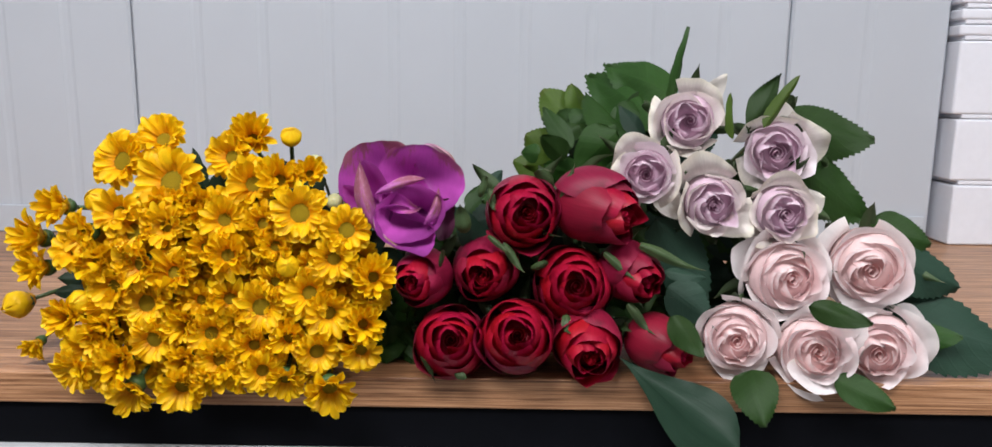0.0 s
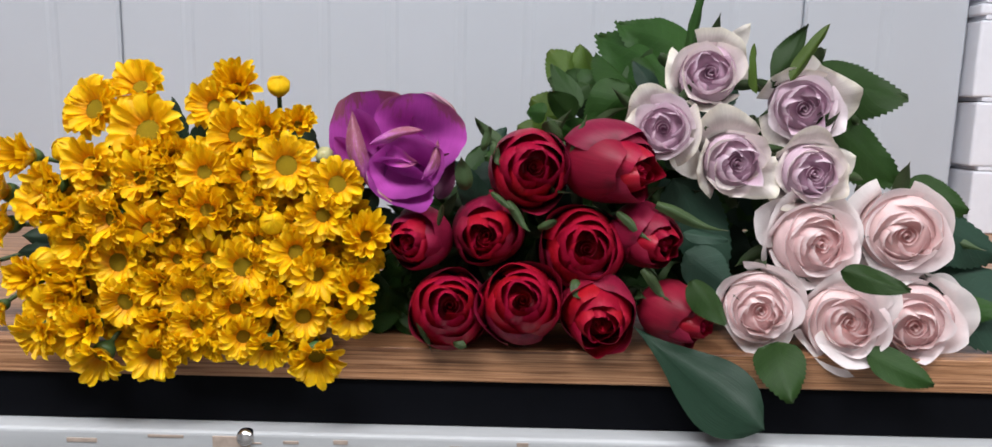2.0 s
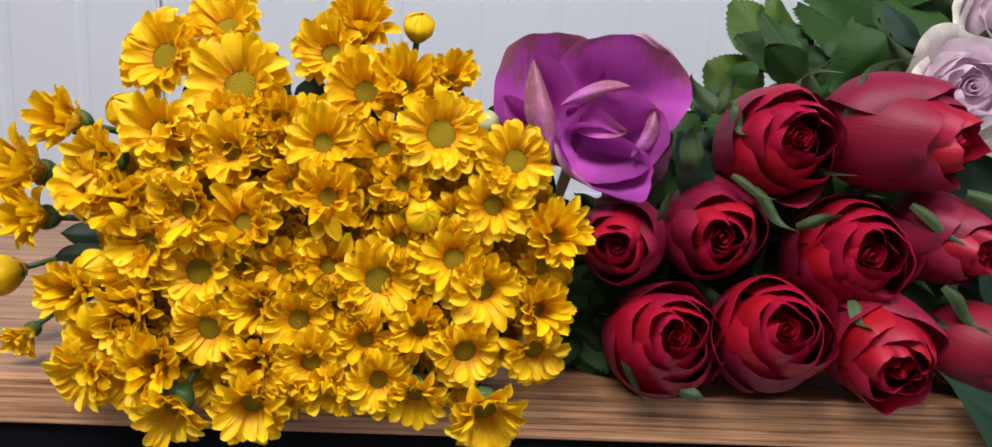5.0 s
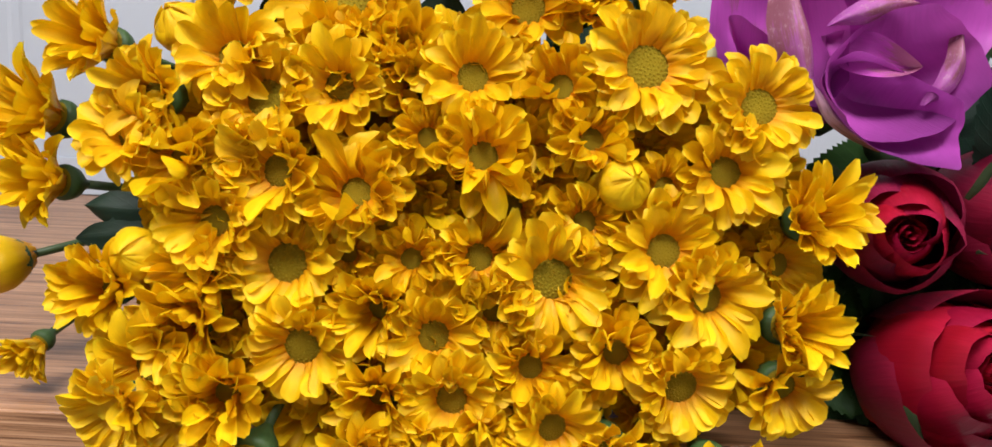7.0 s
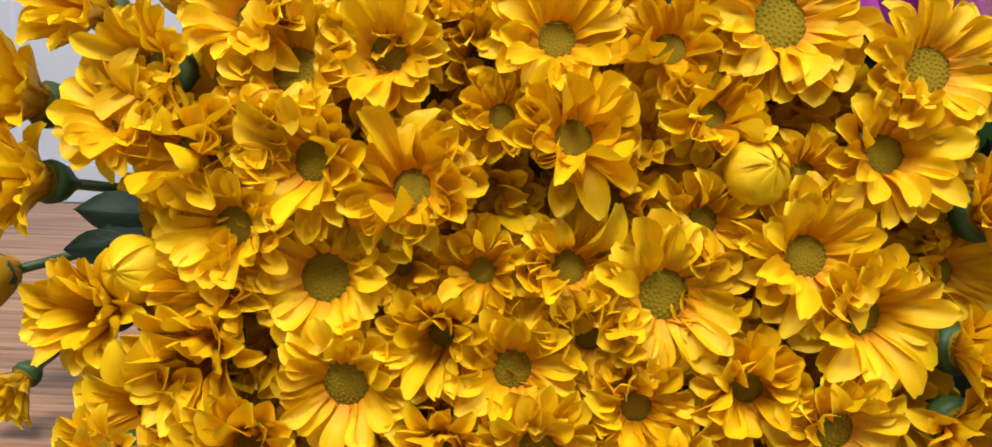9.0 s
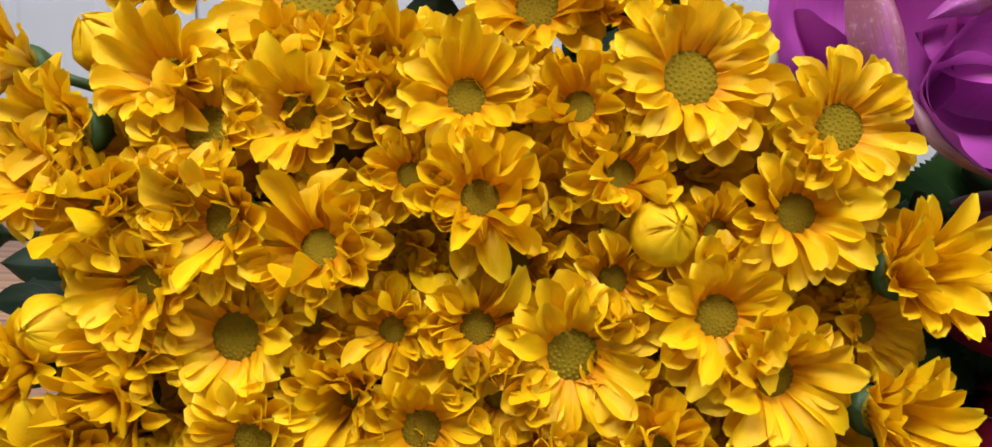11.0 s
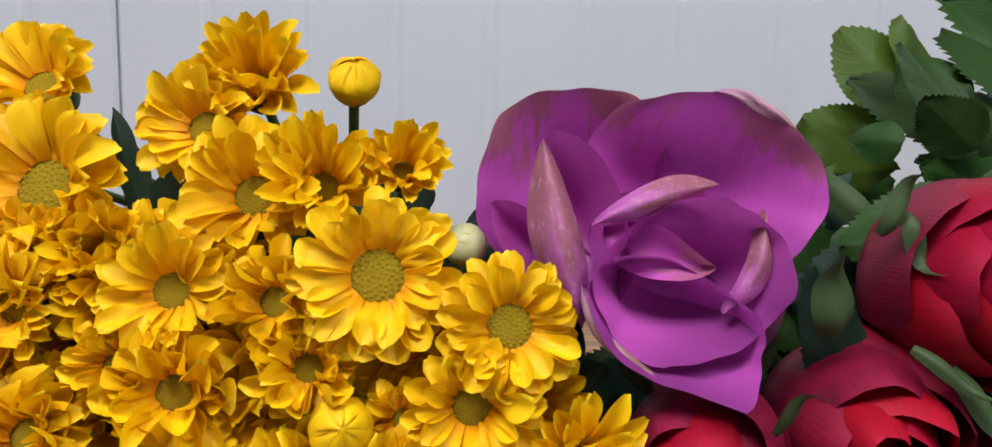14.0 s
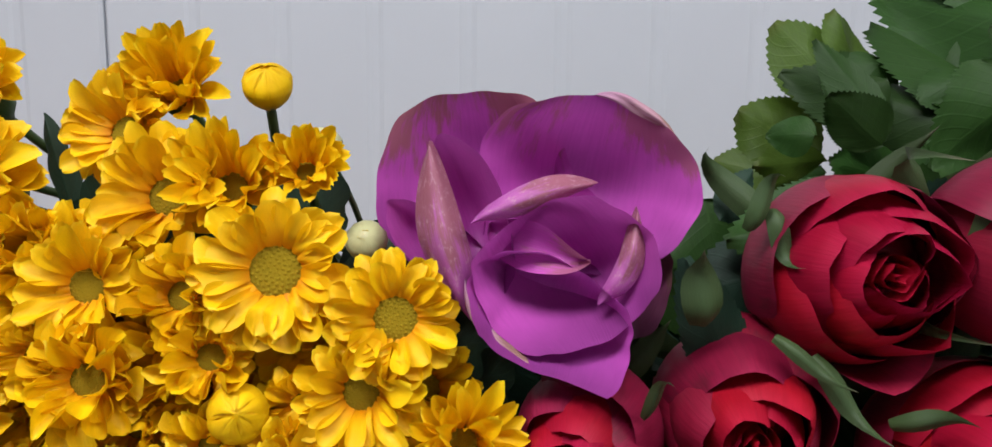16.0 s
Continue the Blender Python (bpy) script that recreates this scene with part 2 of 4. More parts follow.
def mesh_of(name, verts, faces, mat, uvs=None, smooth=True):
    me = bpy.data.meshes.new(name)
    me.from_pydata([tuple(v) for v in verts], [], faces)
    if uvs is not None:
        layer = me.uv_layers.new(name="uv")
        idx = np.zeros(len(me.loops), dtype=np.int32)
        me.loops.foreach_get("vertex_index", idx)
        layer.data.foreach_set("uv", np.asarray(uvs, dtype=np.float32)[idx].ravel())
    me.materials.append(mat)
    if smooth:
        me.polygons.foreach_set("use_smooth", [True] * len(me.polygons))
    me.update()
    return me


def sheet(name, fn, nu, nv, mat):
    """A thin curved sheet: fn(u, v) with u from -1 to 1 across and v from 0 to 1 along."""
    verts, uvs = [], []
    for j in range(nv + 1):
        for i in range(nu + 1):
            u, v = -1 + 2 * i / nu, j / nv
            verts.append(fn(u, v))
            uvs.append((0.5 + 0.5 * u, v))
    w = nu + 1
    faces = [(j * w + i, j * w + i + 1, (j + 1) * w + i + 1, (j + 1) * w + i) for j in range(nv) for i in range(nu)]
    return mesh_of(name, verts, faces, mat, uvs)


def tube(name, points, radii, mat, sides=7):
    verts, faces = [], []
    pts = [Vector(p) for p in points]
    for k, p in enumerate(pts):
        d = (pts[min(k + 1, len(pts) - 1)] - pts[max(k - 1, 0)]).normalized()
        a = d.orthogonal().normalized()
        b = d.cross(a)
        for s in range(sides):
            an = 2 * math.pi * s / sides
            verts.append(p + (a * math.cos(an) + b * math.sin(an)) * radii[k])
    for k in range(len(pts) - 1):
        for s in range(sides):
            t = (s + 1) % sides
            faces.append((k * sides + s, k * sides + t, (k + 1) * sides + t, (k + 1) * sides + s))
    faces.append(tuple(range(sides))[::-1])
    faces.append(tuple((len(pts) - 1) * sides + s for s in range(sides)))
    return mesh_of(name, verts, faces, mat)


def bezier(p0, p1, p2, n):
    p0, p1, p2 = Vector(p0), Vector(p1), Vector(p2)
    return [p0 * (1 - t) ** 2 + p1 * 2 * t * (1 - t) + p2 * t * t for t in (k / n for k in range(n + 1))]


def lathe(name, profile, mat, sides=14):
    verts, faces, uvs = [], [], []
    for k, (r, z) in enumerate(profile):
        for s in range(sides):
            an = 2 * math.pi * s / sides
            verts.append((r * math.cos(an), r * math.sin(an), z))
            uvs.append((s / sides, k / (len(profile) - 1)))
    for k in range(len(profile) - 1):
        for s in range(sides):
            t = (s + 1) % sides
            faces.append((k * sides + s, k * sides + t, (k + 1) * sides + t, (k + 1) * sides + s))
    return mesh_of(name, verts, faces, mat, uvs)


def box_mesh(name, x0, x1, y0, y1, z0, z1, mat, bevel=0.0):
    bm = bmesh.new()
    bmesh.ops.create_cube(bm, size=1.0)
    for v in bm.verts:
        v.co = Vector(((x0 + x1) / 2 + v.co.x * (x1 - x0), (y0 + y1) / 2 + v.co.y * (y1 - y0), (z0 + z1) / 2 + v.co.z * (z1 - z0)))
    if bevel:
        bmesh.ops.bevel(bm, geom=bm.edges[:], offset=bevel, segments=3, affect="EDGES", profile=0.5)
    me = bpy.data.meshes.new(name)
    bm.to_mesh(me)
    bm.free()
    me.materials.append(mat)
    return me


def frame_of(place, axis, spin=0.0):
    """A pose at place whose Z looks along axis."""
    z = Vector(axis).normalized()
    x = Vector((0, 0, 1)).cross(z)
    x = x.normalized() if x.length > 1e-4 else Vector((1, 0, 0))
    y = z.cross(x)
    m = Matrix((x, y, z)).transposed().to_4x4()
    return Matrix.Translation(place) @ m @ Matrix.Rotation(spin, 4, "Z")


def span(base, tip, normal, width):
    """A pose that lays a sheet of unit length and unit width from base to tip."""
    x = Vector(tip) - Vector(base)
    n = x.length
    xn = x / n
    z = Vector(normal)
    z = (z - xn * z.dot(xn)).normalized()
    y = z.cross(xn)
    m = Matrix((xn * n, y * width, z * (n + width) / 2)).transposed().to_4x4()
    return Matrix.Translation(base) @ m


# ---- structure ----
TABLE_Y, WALL_Y = 0.008, 0.603


def structure(name, mesh, label, category):
    ob = new(name, mesh)
    return tagged(ob, label, category, "", "structure")


structure("floor", box_mesh("floor", -2.6, 2.6, -2.6, 1.4, FLOOR - 0.1, FLOOR, M_FLOOR), "grey workshop floor", "floor")
structure("ceiling", box_mesh("ceiling", -2.6, 2.6, -2.6, 1.4, CEIL, CEIL + 0.1, M_PLASTER), "plain light grey ceiling", "ceiling")
structure("wall_south", box_mesh("wall_south", -2.6, 2.6, -2.7, -2.6, FLOOR, CEIL, M_PLASTER), "plain light grey wall", "wall")
structure("wall_west", box_mesh("wall_west", -2.7, -2.6, -2.6, 1.4, FLOOR, CEIL, M_PLASTER), "plain light grey wall", "wall")
structure("wall_east", box_mesh("wall_east", 2.6, 2.7, -2.6, 1.4, FLOOR, CEIL, M_PLASTER), "plain light grey wall", "wall")
structure("wall_recess", box_mesh("wall_recess", 0.69, 2.6, 1.3, 1.4, FLOOR, CEIL, M_PLASTER), "plain light grey wall behind the boxes", "wall")


def panel_mesh(x0, x1):
    """One sheet of cladding with shallow upright ribs and turned-in edges."""
    xs = [(x0, 0.012), (x0 + 0.0014, 0.003), (x0 + 0.005, 0.0)]
    n = max(1, round((x1 - x0) / 0.101))
    step = (x1 - x0) / n
    for k in range(1, n):
        c = x0 + k * step
        xs += [(c - 0.009, 0.0), (c - 0.004, 0.0012), (c + 0.004, 0.0012), (c + 0.009, 0.0)]
    xs += [(x1 - 0.005, 0.0), (x1 - 0.0014, 0.003), (x1, 0.012)]
    verts, faces = [], []
    for z in (FLOOR, CEIL):
        verts += [(x, WALL_Y + d, z) for x, d in xs]
    w = len(xs)
    faces = [(i, i + 1, w + i + 1, w + i) for i in range(w - 1)]
    return mesh_of("panel", verts, faces, M_WALL, None, False)


wall = structure("wall_north", box_mesh("wall_north", -2.6, 0.69, WALL_Y + 0.012, WALL_Y + 0.10, FLOOR, CEIL, M_WALL), "white ribbed metal wall cladding with dark seams", "wall")
for a, b in ((-2.515, -1.526), (-1.526, -0.537), (-0.537, 0.452), (0.452, 0.69)):
    hang("panel", panel_mesh(a, b), wall)
structure("baseboard", box_mesh("baseboard", -2.6, 0.68, WALL_Y - 0.005, WALL_Y, 0.0, 0.042, M_WALL, 0.0015), "narrow white trim along the wall foot", "trim")


def light_panel(x, y):
    t = thing("ceiling_light", pose(x, y, CEIL - 0.02), "white square-edged ceiling light panel, switched on", "lamp", "ceiling lights")
    hang("frame", box_mesh("frame", -0.62, 0.62, -0.32, 0.32, -0.0, 0.02, M_PLASTER, 0.003), t)
    hang("diffuser", box_mesh("diffuser", -0.6, 0.6, -0.3, 0.3, -0.012, -0.001, M_GLOW), t)


light_panel(-0.55, -0.95)
light_panel(1.15, -0.95)

# ---- table and cabinet ----
table = thing("wooden_table", pose(0, 0, 0), "oiled oak tabletop board on a black steel frame", "table")
hang("tabletop", box_mesh("tabletop", -1.3, 1.4, TABLE_Y, WALL_Y - 0.006, -0.0255, 0.0, M_OAK, 0.0012), table)
hang("apron", box_mesh("apron", -1.28, 1.38, TABLE_Y + 0.004, TABLE_Y + 0.044, -0.0625, -0.0257, M_STEEL, 0.002), table, None, "black painted steel rail")
hang("apron", box_mesh("apron", -1.28, 1.38, 0.54, 0.58, -0.0625, -0.0257, M_STEEL, 0.002), table, None, "black painted steel rail")
cabinet = thing("white_cabinet", pose(0, 0, FLOOR), "low white-painted wooden cabinet with chipped front edge", "cabinet")
TOPZ = -0.0627 - FLOOR
hang("top_board", box_mesh("top_board", -1.35, 1.42, -0.006, 0.59, TOPZ - 0.019, TOPZ, M_WHITEWOOD, 0.003), cabinet)
hang("front_board", box_mesh("front_board", -1.33, 1.40, 0.004, 0.022, 0.05, TOPZ - 0.021, M_WHITEWOOD, 0.002), cabinet)
for x0 in (-1.33, 1.38):
    hang("side_board", box_mesh("side_board", x0, x0 + 0.02, 0.024, 0.58, 0.0, TOPZ - 0.021, M_WHITEWOOD, 0.002), cabinet)
hang("screw", lathe("screw", [(0.0, 0.0036), (0.003, 0.0033), (0.0056, 0.002), (0.0068, 0.0), (0.0068, -0.004)], M_CHROME), cabinet,
     frame_of((-0.164, -0.0062, TOPZ - 0.0035), (0, -0.9, 0.35)), "small chrome screw head")
hang("chip", box_mesh("chip", -0.188, -0.160, -0.0068, -0.0055, TOPZ - 0.016, TOPZ - 0.003, M_CHIP, 0.0006), cabinet, None, "bare chipped patch in the paint")


wear = random.Random(5)
for k in range(14):
    cx, cw = -0.30 + 0.055 * k + wear.uniform(-0.02, 0.02), wear.uniform(0.006, 0.028)
    z1 = TOPZ - wear.uniform(0.003, 0.008)
    hang("chip", box_mesh("chip", cx, cx + cw, -0.0066, -0.0055, z1 - wear.uniform(0.001, 0.0035), z1, M_CHIP, 0.0004), cabinet, None, "thin worn streak in the paint")


def foam_box(z0, z1, x0):
    t = thing("white_box", pose(0, 0, z0), "white lidded storage box in a stack by the wall", "box", "stacked white boxes")
    h = z1 - z0
    hang("body", box_mesh("body", x0, x0 + 0.5, 0.585, 0.95, 0, h - 0.007, M_BOX, 0.004), t)
    hang("lid", box_mesh("lid", x0 + 0.007, x0 + 0.5, 0.5865, 0.94, h - 0.006, h, M_BOX, 0.001), t)


for z0, z1, x0 in ((0.0, 0.10, 0.712), (0.10, 0.20, 0.705), (0.20, 0.315, 0.697), (0.315, 0.338, 0.695), (0.338, 0.361, 0.695), (0.361, 0.384, 0.694), (0.384, 0.45, 0.694)):
    foam_box(z0, z1, x0)
shelf = thing("back_shelf", pose(0, 0, 0), "pale wooden shelf carrying the white boxes", "shelf")
hang("board", box_mesh("board", 0.693, 1.4, WALL_Y - 0.002, 1.0, -0.0255, -0.0005, M_OAK), shelf)
hang("support", box_mesh("support", 0.75, 1.38, 0.7, 0.95, FLOOR, -0.026, M_WHITEWOOD), shelf)

# ---- chrysanthemums ----
rng = random.Random(7)


def ray_petal(k, crumpled):
    """A strap-shaped petal of unit length along X, cupped across, Z towards the flower's face."""
    r = random.Random(100 + k)
    w = r.uniform(0.150, 0.195) * (1.0 if not crumpled else 0.98)
    lift, dip = r.uniform(0.02, 0.16), r.uniform(-0.30, 0.14)
    cup = r.uniform(0.35, 1.0) if not crumpled else r.uniform(1.0, 1.9)
    twist, wave = r.uniform(-0.3, 0.3), r.uniform(0.0, 0.05)
    notch, crease = r.uniform(0.0, 0.06), r.uniform(0.010, 0.026)
    hook = r.uniform(0.0, 0.25)
    if crumpled:
        dip, hook = r.uniform(-0.25, 0.25), r.uniform(0.0, 0.45)

    def fn(u, v):
        taper = (0.40 + 0.60 * min(1.0, v / 0.62) ** 0.9) * (1.0 if v < 0.76 else math.sqrt(max(0.0, 1 - ((v - 0.76) / 0.255) ** 2)))
        y = u * w * taper
        curl = hook * max(0.0, v - 0.62) ** 2 * 2.4
        x = v - notch * (1 - abs(u)) ** 2 * (v > 0.9) - 0.03 * abs(u) * v - 0.45 * curl
        z = lift * math.sin(v * math.pi * 0.8) + dip * v * v + cup * y * y / w * (0.55 + 0.6 * v) + wave * math.sin(7 * v + 3 * u) + curl
        z += crease * math.cos(2.2 * math.pi * u) * math.sin(math.pi * v)
        y += twist * 0.3 * v * z
        return (x, y, z + twist * u * w * v)

    return sheet("petal", fn, 6, 9, M_YELLOW)


PETALS = [ray_petal(k, False) for k in range(14)]
CRUMPLED = [ray_petal(50 + k, True) for k in range(10)]


def disc_mesh(k):
    """A low dome set with rows of tiny florets in a sunflower spiral."""
    verts, faces = [], []
    rings, sides = 5, 16
    for a in range(rings + 1):
        rr = a / rings
        for s in range(sides):
            an = 2 * math.pi * s / sides
            verts.append((rr * math.cos(an), rr * math.sin(an), 0.28 * (1 - rr * rr) - 0.06 * math.exp(-9 * rr * rr) - (0.18 if a == rings else 0)))
    for a in range(rings):
        for s in range(sides):
            t = (s + 1) % sides
            faces.append((a * sides + s, a * sides + t, (a + 1) * sides + t, (a + 1) * sides + s))
    r = random.Random(k)
    for i in range(120):
        rr, an = math.sqrt((i + 0.5) / 120) * 0.97, i * 2.39996
        z = 0.28 * (1 - rr * rr) - 0.06 * math.exp(-9 * rr * rr)
        sz = 0.062 * (0.8 + 0.4 * rr) * r.uniform(0.85, 1.15)
        o = len(verts)
        cx, cy = rr * math.cos(an), rr * math.sin(an)
        for q in range(5):
            verts.append((cx + sz * math.cos(an + q * 1.2566), cy + sz * math.sin(an + q * 1.2566), z - 0.01))
        for q in range(5):
            verts.append((cx + 0.6 * sz * math.cos(an + q * 1.2566), cy + 0.6 * sz * math.sin(an + q * 1.2566), z + sz * 0.75))
        for q in range(5):
            p = (q + 1) % 5
            faces.append((o + q, o + p, o + 5 + p, o + 5 + q))
        faces.append(tuple(o + 5 + q for q in range(5)))
    return mesh_of("disc", verts, faces, M_DISC)


def bud_petal(k):
    """A petal that hugs a round bud of unit radius, from its foot to its puckered top."""
    r = random.Random(500 + k)
    lift, out = r.uniform(-0.14, 0.14), r.uniform(0.02, 0.12)

    def fn(u, v):
        z = -0.95 + 2.15 * v + lift * v * v
        rad = (0.25 + 0.77 * math.sin(min(1.0, v * 1.25 + 0.10) * math.pi * 0.62)) if v < 0.7 else 0.95 * math.cos((v - 0.62) / 0.38 * 1.52) + 0.03
        rad = max(0.03, min(1.0, rad)) + out * v + 0.05 * (1 - u * u)
        an = u * 0.52 * math.sin(math.pi * (0.16 + 0.72 * v))
        return (rad * math.cos(an), rad * math.sin(an), z)

    return sheet("petal", fn, 4, 9, M_YELLOW)


BUD_CORE = lathe("bud_core", [(0.3, -0.9), (0.75, -0.5), (0.92, 0.0), (0.88, 0.35), (0.62, 0.75), (0.3, 1.02), (0.02, 1.12)], M_YELLOW)
BUD_PETALS = [bud_petal(k) for k in range(6)]
DISCS = [disc_mesh(k) for k in range(3)]
CALYX = lathe("calyx", [(0.09, -0.75), (0.16, -0.62), (0.30, -0.45), (0.36, -0.28), (0.36, -0.16), (0.25, -0.12)], M_CALYX)
CHRYS_GROUP = "bunch of yellow chrysanthemums"
BUNCH = Vector((-0.19, 0.36, 0.02))


STEMS = {}


def stem_to(name, parent, start, direction, end, r0, r1, mat):
    a = Vector(start)
    mid = a + Vector(direction).normalized() * 0.10
    pts = bezier(a, mid, end, 9)
    STEMS[parent.name] = hang_world(name, tube(name, pts, [r0 + (r1 - r0) * k / 9 for k in range(10)], mat), parent)


STYLES = {
    # outer petals, inner petals, lowest and highest lift of the petals in degrees, crumpled or not
    "o": (22, 15, 4, 34, False),
    "c": (20, 14, 10, 46, False),
    "k": (24, 20, -4, 38, True),
    "s": (18, 14, 34, 72, False),
    "b": (9, 8, 72, 84, False),
}
LABELS = {
    "o": "wide-open yellow chrysanthemum with an olive-green centre",
    "c": "cupped yellow chrysanthemum with a brownish-green centre",
    "k": "yellow chrysanthemum with short crumpled petals round its centre",
    "s": "half-closed yellow chrysanthemum with upright petals",
    "b": "closed round yellow chrysanthemum bud on its stem",
}


def chrysanthemum(x, y, z, size, style, lean=(0, 0)):
    n_out, n_in, low, high, crumpled = STYLES[style]
    dx, dz = (x + 0.195) / 0.15, (z - 0.065) / 0.10
    sway = 0.12 if style == "o" else 0.21
    axis = Vector((0.38 * dx + lean[0] + rng.uniform(-sway, sway), -1.0, 0.12 + 0.26 * dz + lean[1] + rng.uniform(-sway, sway)))
    m = frame_of((x, y, z), axis, rng.uniform(0, 6.28))
    t = thing("chrysanthemum", m, LABELS[style], "flower", CHRYS_GROUP)
    bank = CRUMPLED if crumpled else PETALS
    core = size * {"o": 0.35, "c": 0.30, "k": 0.27, "s": 0.27, "b": 0.5}[style]
    if style == "b":
        core = size * 0.5
    if style != "b":
        hang("disc", rng.choice(DISCS), t, Matrix.Translation((0, 0, -0.07 * size)) @ Matrix.Diagonal((core * 1.08, core * 1.08, core * 0.7, 1)), "beaded olive-green flower centre")
    for ring, count in ((0, n_out), (1, n_in)):
        for k in range(count):
            if rng.random() < 0.04:
                continue
            an = 2 * math.pi * (k + 0.5 * ring + rng.uniform(-0.22, 0.22)) / count
            lift = low + (high - low) * (0.15 + 0.55 * ring + (rng.uniform(-0.45, 0.65) if crumpled else rng.uniform(-0.15, 0.35)))
            if style == "b":
                m_p = Matrix.Rotation(an, 4, "Z") @ Matrix.Diagonal((size * (1.0 - 0.07 * ring), size * (1.0 - 0.07 * ring), size * (1.0 + 0.06 * ring) * rng.uniform(0.96, 1.08), 1))
            else:
                c = math.cos(radians(lift))
                reach = (size - core * 0.8) / max(0.55, c)
                length = reach * (0.92 - 0.16 * ring + (rng.uniform(-0.28, 0.16) if crumpled else rng.uniform(-0.12, 0.1))) * (0.92 if crumpled else 1.0)
                m_p = Matrix.Rotation(an, 4, "Z") @ Matrix.Translation((core * 0.82, 0, -0.06 * size + 0.04 * size * ring)) @ Matrix.Rotation(-radians(lift), 4, "Y")
                m_p = m_p @ Matrix.Rotation(radians(rng.gauss(0, 24 if crumpled else 11)), 4, "X") @ Matrix.Diagonal((length, size * rng.uniform(0.82, 1.05), size * 0.8, 1))
            hang("petal", rng.choice(BUD_PETALS if style == "b" else bank), t, m_p)
    if style == "b":
        hang("bud_core", BUD_CORE, t, Matrix.Diagonal((size, size, size, 1)))
    hang("calyx", CALYX, t, Matrix.Diagonal((size * 2.35, size * 2.35, size * 1.5, 1)) if style == "b" else Matrix.Diagonal((size, size, size * 0.95, 1)), "green scaly calyx")
    back = -axis.normalized()
    end = BUNCH + Vector((rng.uniform(-0.05, 0.05), rng.uniform(0, 0.08), rng.uniform(-0.016, 0.03)))
    stem_to("stem", t, Vector((x, y, z)) + back * size * 0.65, back, end, 0.0018, 0.0025, M_STEM)
    return t


TOP = [
    (-0.284, 0.040, 0.168, 0.0235, "o"), (-0.254, 0.051, 0.185, 0.0215, "c"), (-0.240, 0.028, 0.153, 0.0275, "o"),
    (-0.196, 0.042, 0.172, 0.0195, "c"), (-0.182, 0.054, 0.186, 0.0185, "s"), (-0.175, 0.028, 0.152, 0.0215, "c"),
    (-0.155, 0.032, 0.155, 0.0185, "s"), (-0.131, 0.034, 0.160, 0.0135, "s"), (-0.151, 0.055, 0.187, 0.0076, "b"),
    (-0.325, 0.023, 0.133, 0.0180, "s"), (-0.295, 0.020, 0.138, 0.0085, "b"), (-0.276, 0.014, 0.130, 0.0190, "c"),
    (-0.193, 0.011, 0.126, 0.0180, "c"),
]
MIDDLE = [
    (-0.263, 0.008, 0.116, 0.0225, "o"), (-0.238, 0.009, 0.121, 0.0180, "c"), (-0.163, 0.010, 0.124, 0.0170, "k"),
    (-0.134, 0.011, 0.132, 0.0255, "o"), (-0.097, 0.006, 0.120, 0.0210, "o"), (-0.290, 0.002, 0.093, 0.0185, "k"),
    (-0.275, 0.006, 0.098, 0.0150, "k"), (-0.257, 0.002, 0.092, 0.0195, "c"), (-0.230, 0.000, 0.086, 0.0205, "k"),
    (-0.188, 0.001, 0.100, 0.0195, "k"), (-0.152, 0.005, 0.107, 0.0160, "k"), (-0.207, 0.006, 0.105, 0.0140, "k"),
    (-0.142, 0.000, 0.092, 0.0078, "b"), (-0.126, 0.008, 0.092, 0.0130, "k"), (-0.307, 0.004, 0.102, 0.0170, "c"),
    (-0.107, 0.004, 0.098, 0.0180, "c"), (-0.077, 0.006, 0.083, 0.0185, "s"),
]
CENTRE = [
    (-0.278, 0.001, 0.074, 0.0185, "c"), (-0.253, 0.000, 0.061, 0.0225, "o"), (-0.233, 0.003, 0.065, 0.0135, "k"),
    (-0.211, 0.002, 0.064, 0.0145, "k"), (-0.188, 0.000, 0.066, 0.0180, "k"), (-0.163, -0.002, 0.060, 0.0230, "o"),
    (-0.126, 0.001, 0.071, 0.0195, "c"), (-0.153, 0.004, 0.079, 0.0155, "k"), (-0.111, -0.001, 0.056, 0.0185, "c"),
    (-0.282, 0.001, 0.057, 0.0170, "k"), (-0.304, 0.002, 0.061, 0.0085, "b"), (-0.221, -0.001, 0.047, 0.0155, "s"),
    (-0.084, -0.003, 0.048, 0.0175, "s"), (-0.315, 0.003, 0.049, 0.0175, "s"), (-0.178, 0.008, 0.083, 0.0150, "k"),
]
LOW = [
    (-0.202, -0.004, 0.039, 0.0180, "c"), (-0.246, -0.007, 0.034, 0.0205, "o"), (-0.141, -0.006, 0.037, 0.0165, "k"),
    (-0.119, -0.009, 0.027, 0.0195, "o"), (-0.085, -0.007, 0.028, 0.0180, "c"), (-0.297, -0.007, 0.025, 0.0195, "c"),
    (-0.284, -0.002, 0.041, 0.0175, "s"), (-0.270, -0.010, 0.018, 0.0165, "s"), (-0.219, -0.011, 0.020, 0.0140, "s"),
    (-0.195, -0.009, 0.019, 0.0180, "c"), (-0.169, -0.004, 0.030, 0.0165, "k"), (-0.161, -0.012, 0.012, 0.0165, "c"),
    (-0.228, 0.002, 0.024, 0.0160, "k"), (-0.150, 0.004, 0.048, 0.0150, "k"), (-0.182, -0.001, 0.048, 0.0160, "k"),
]
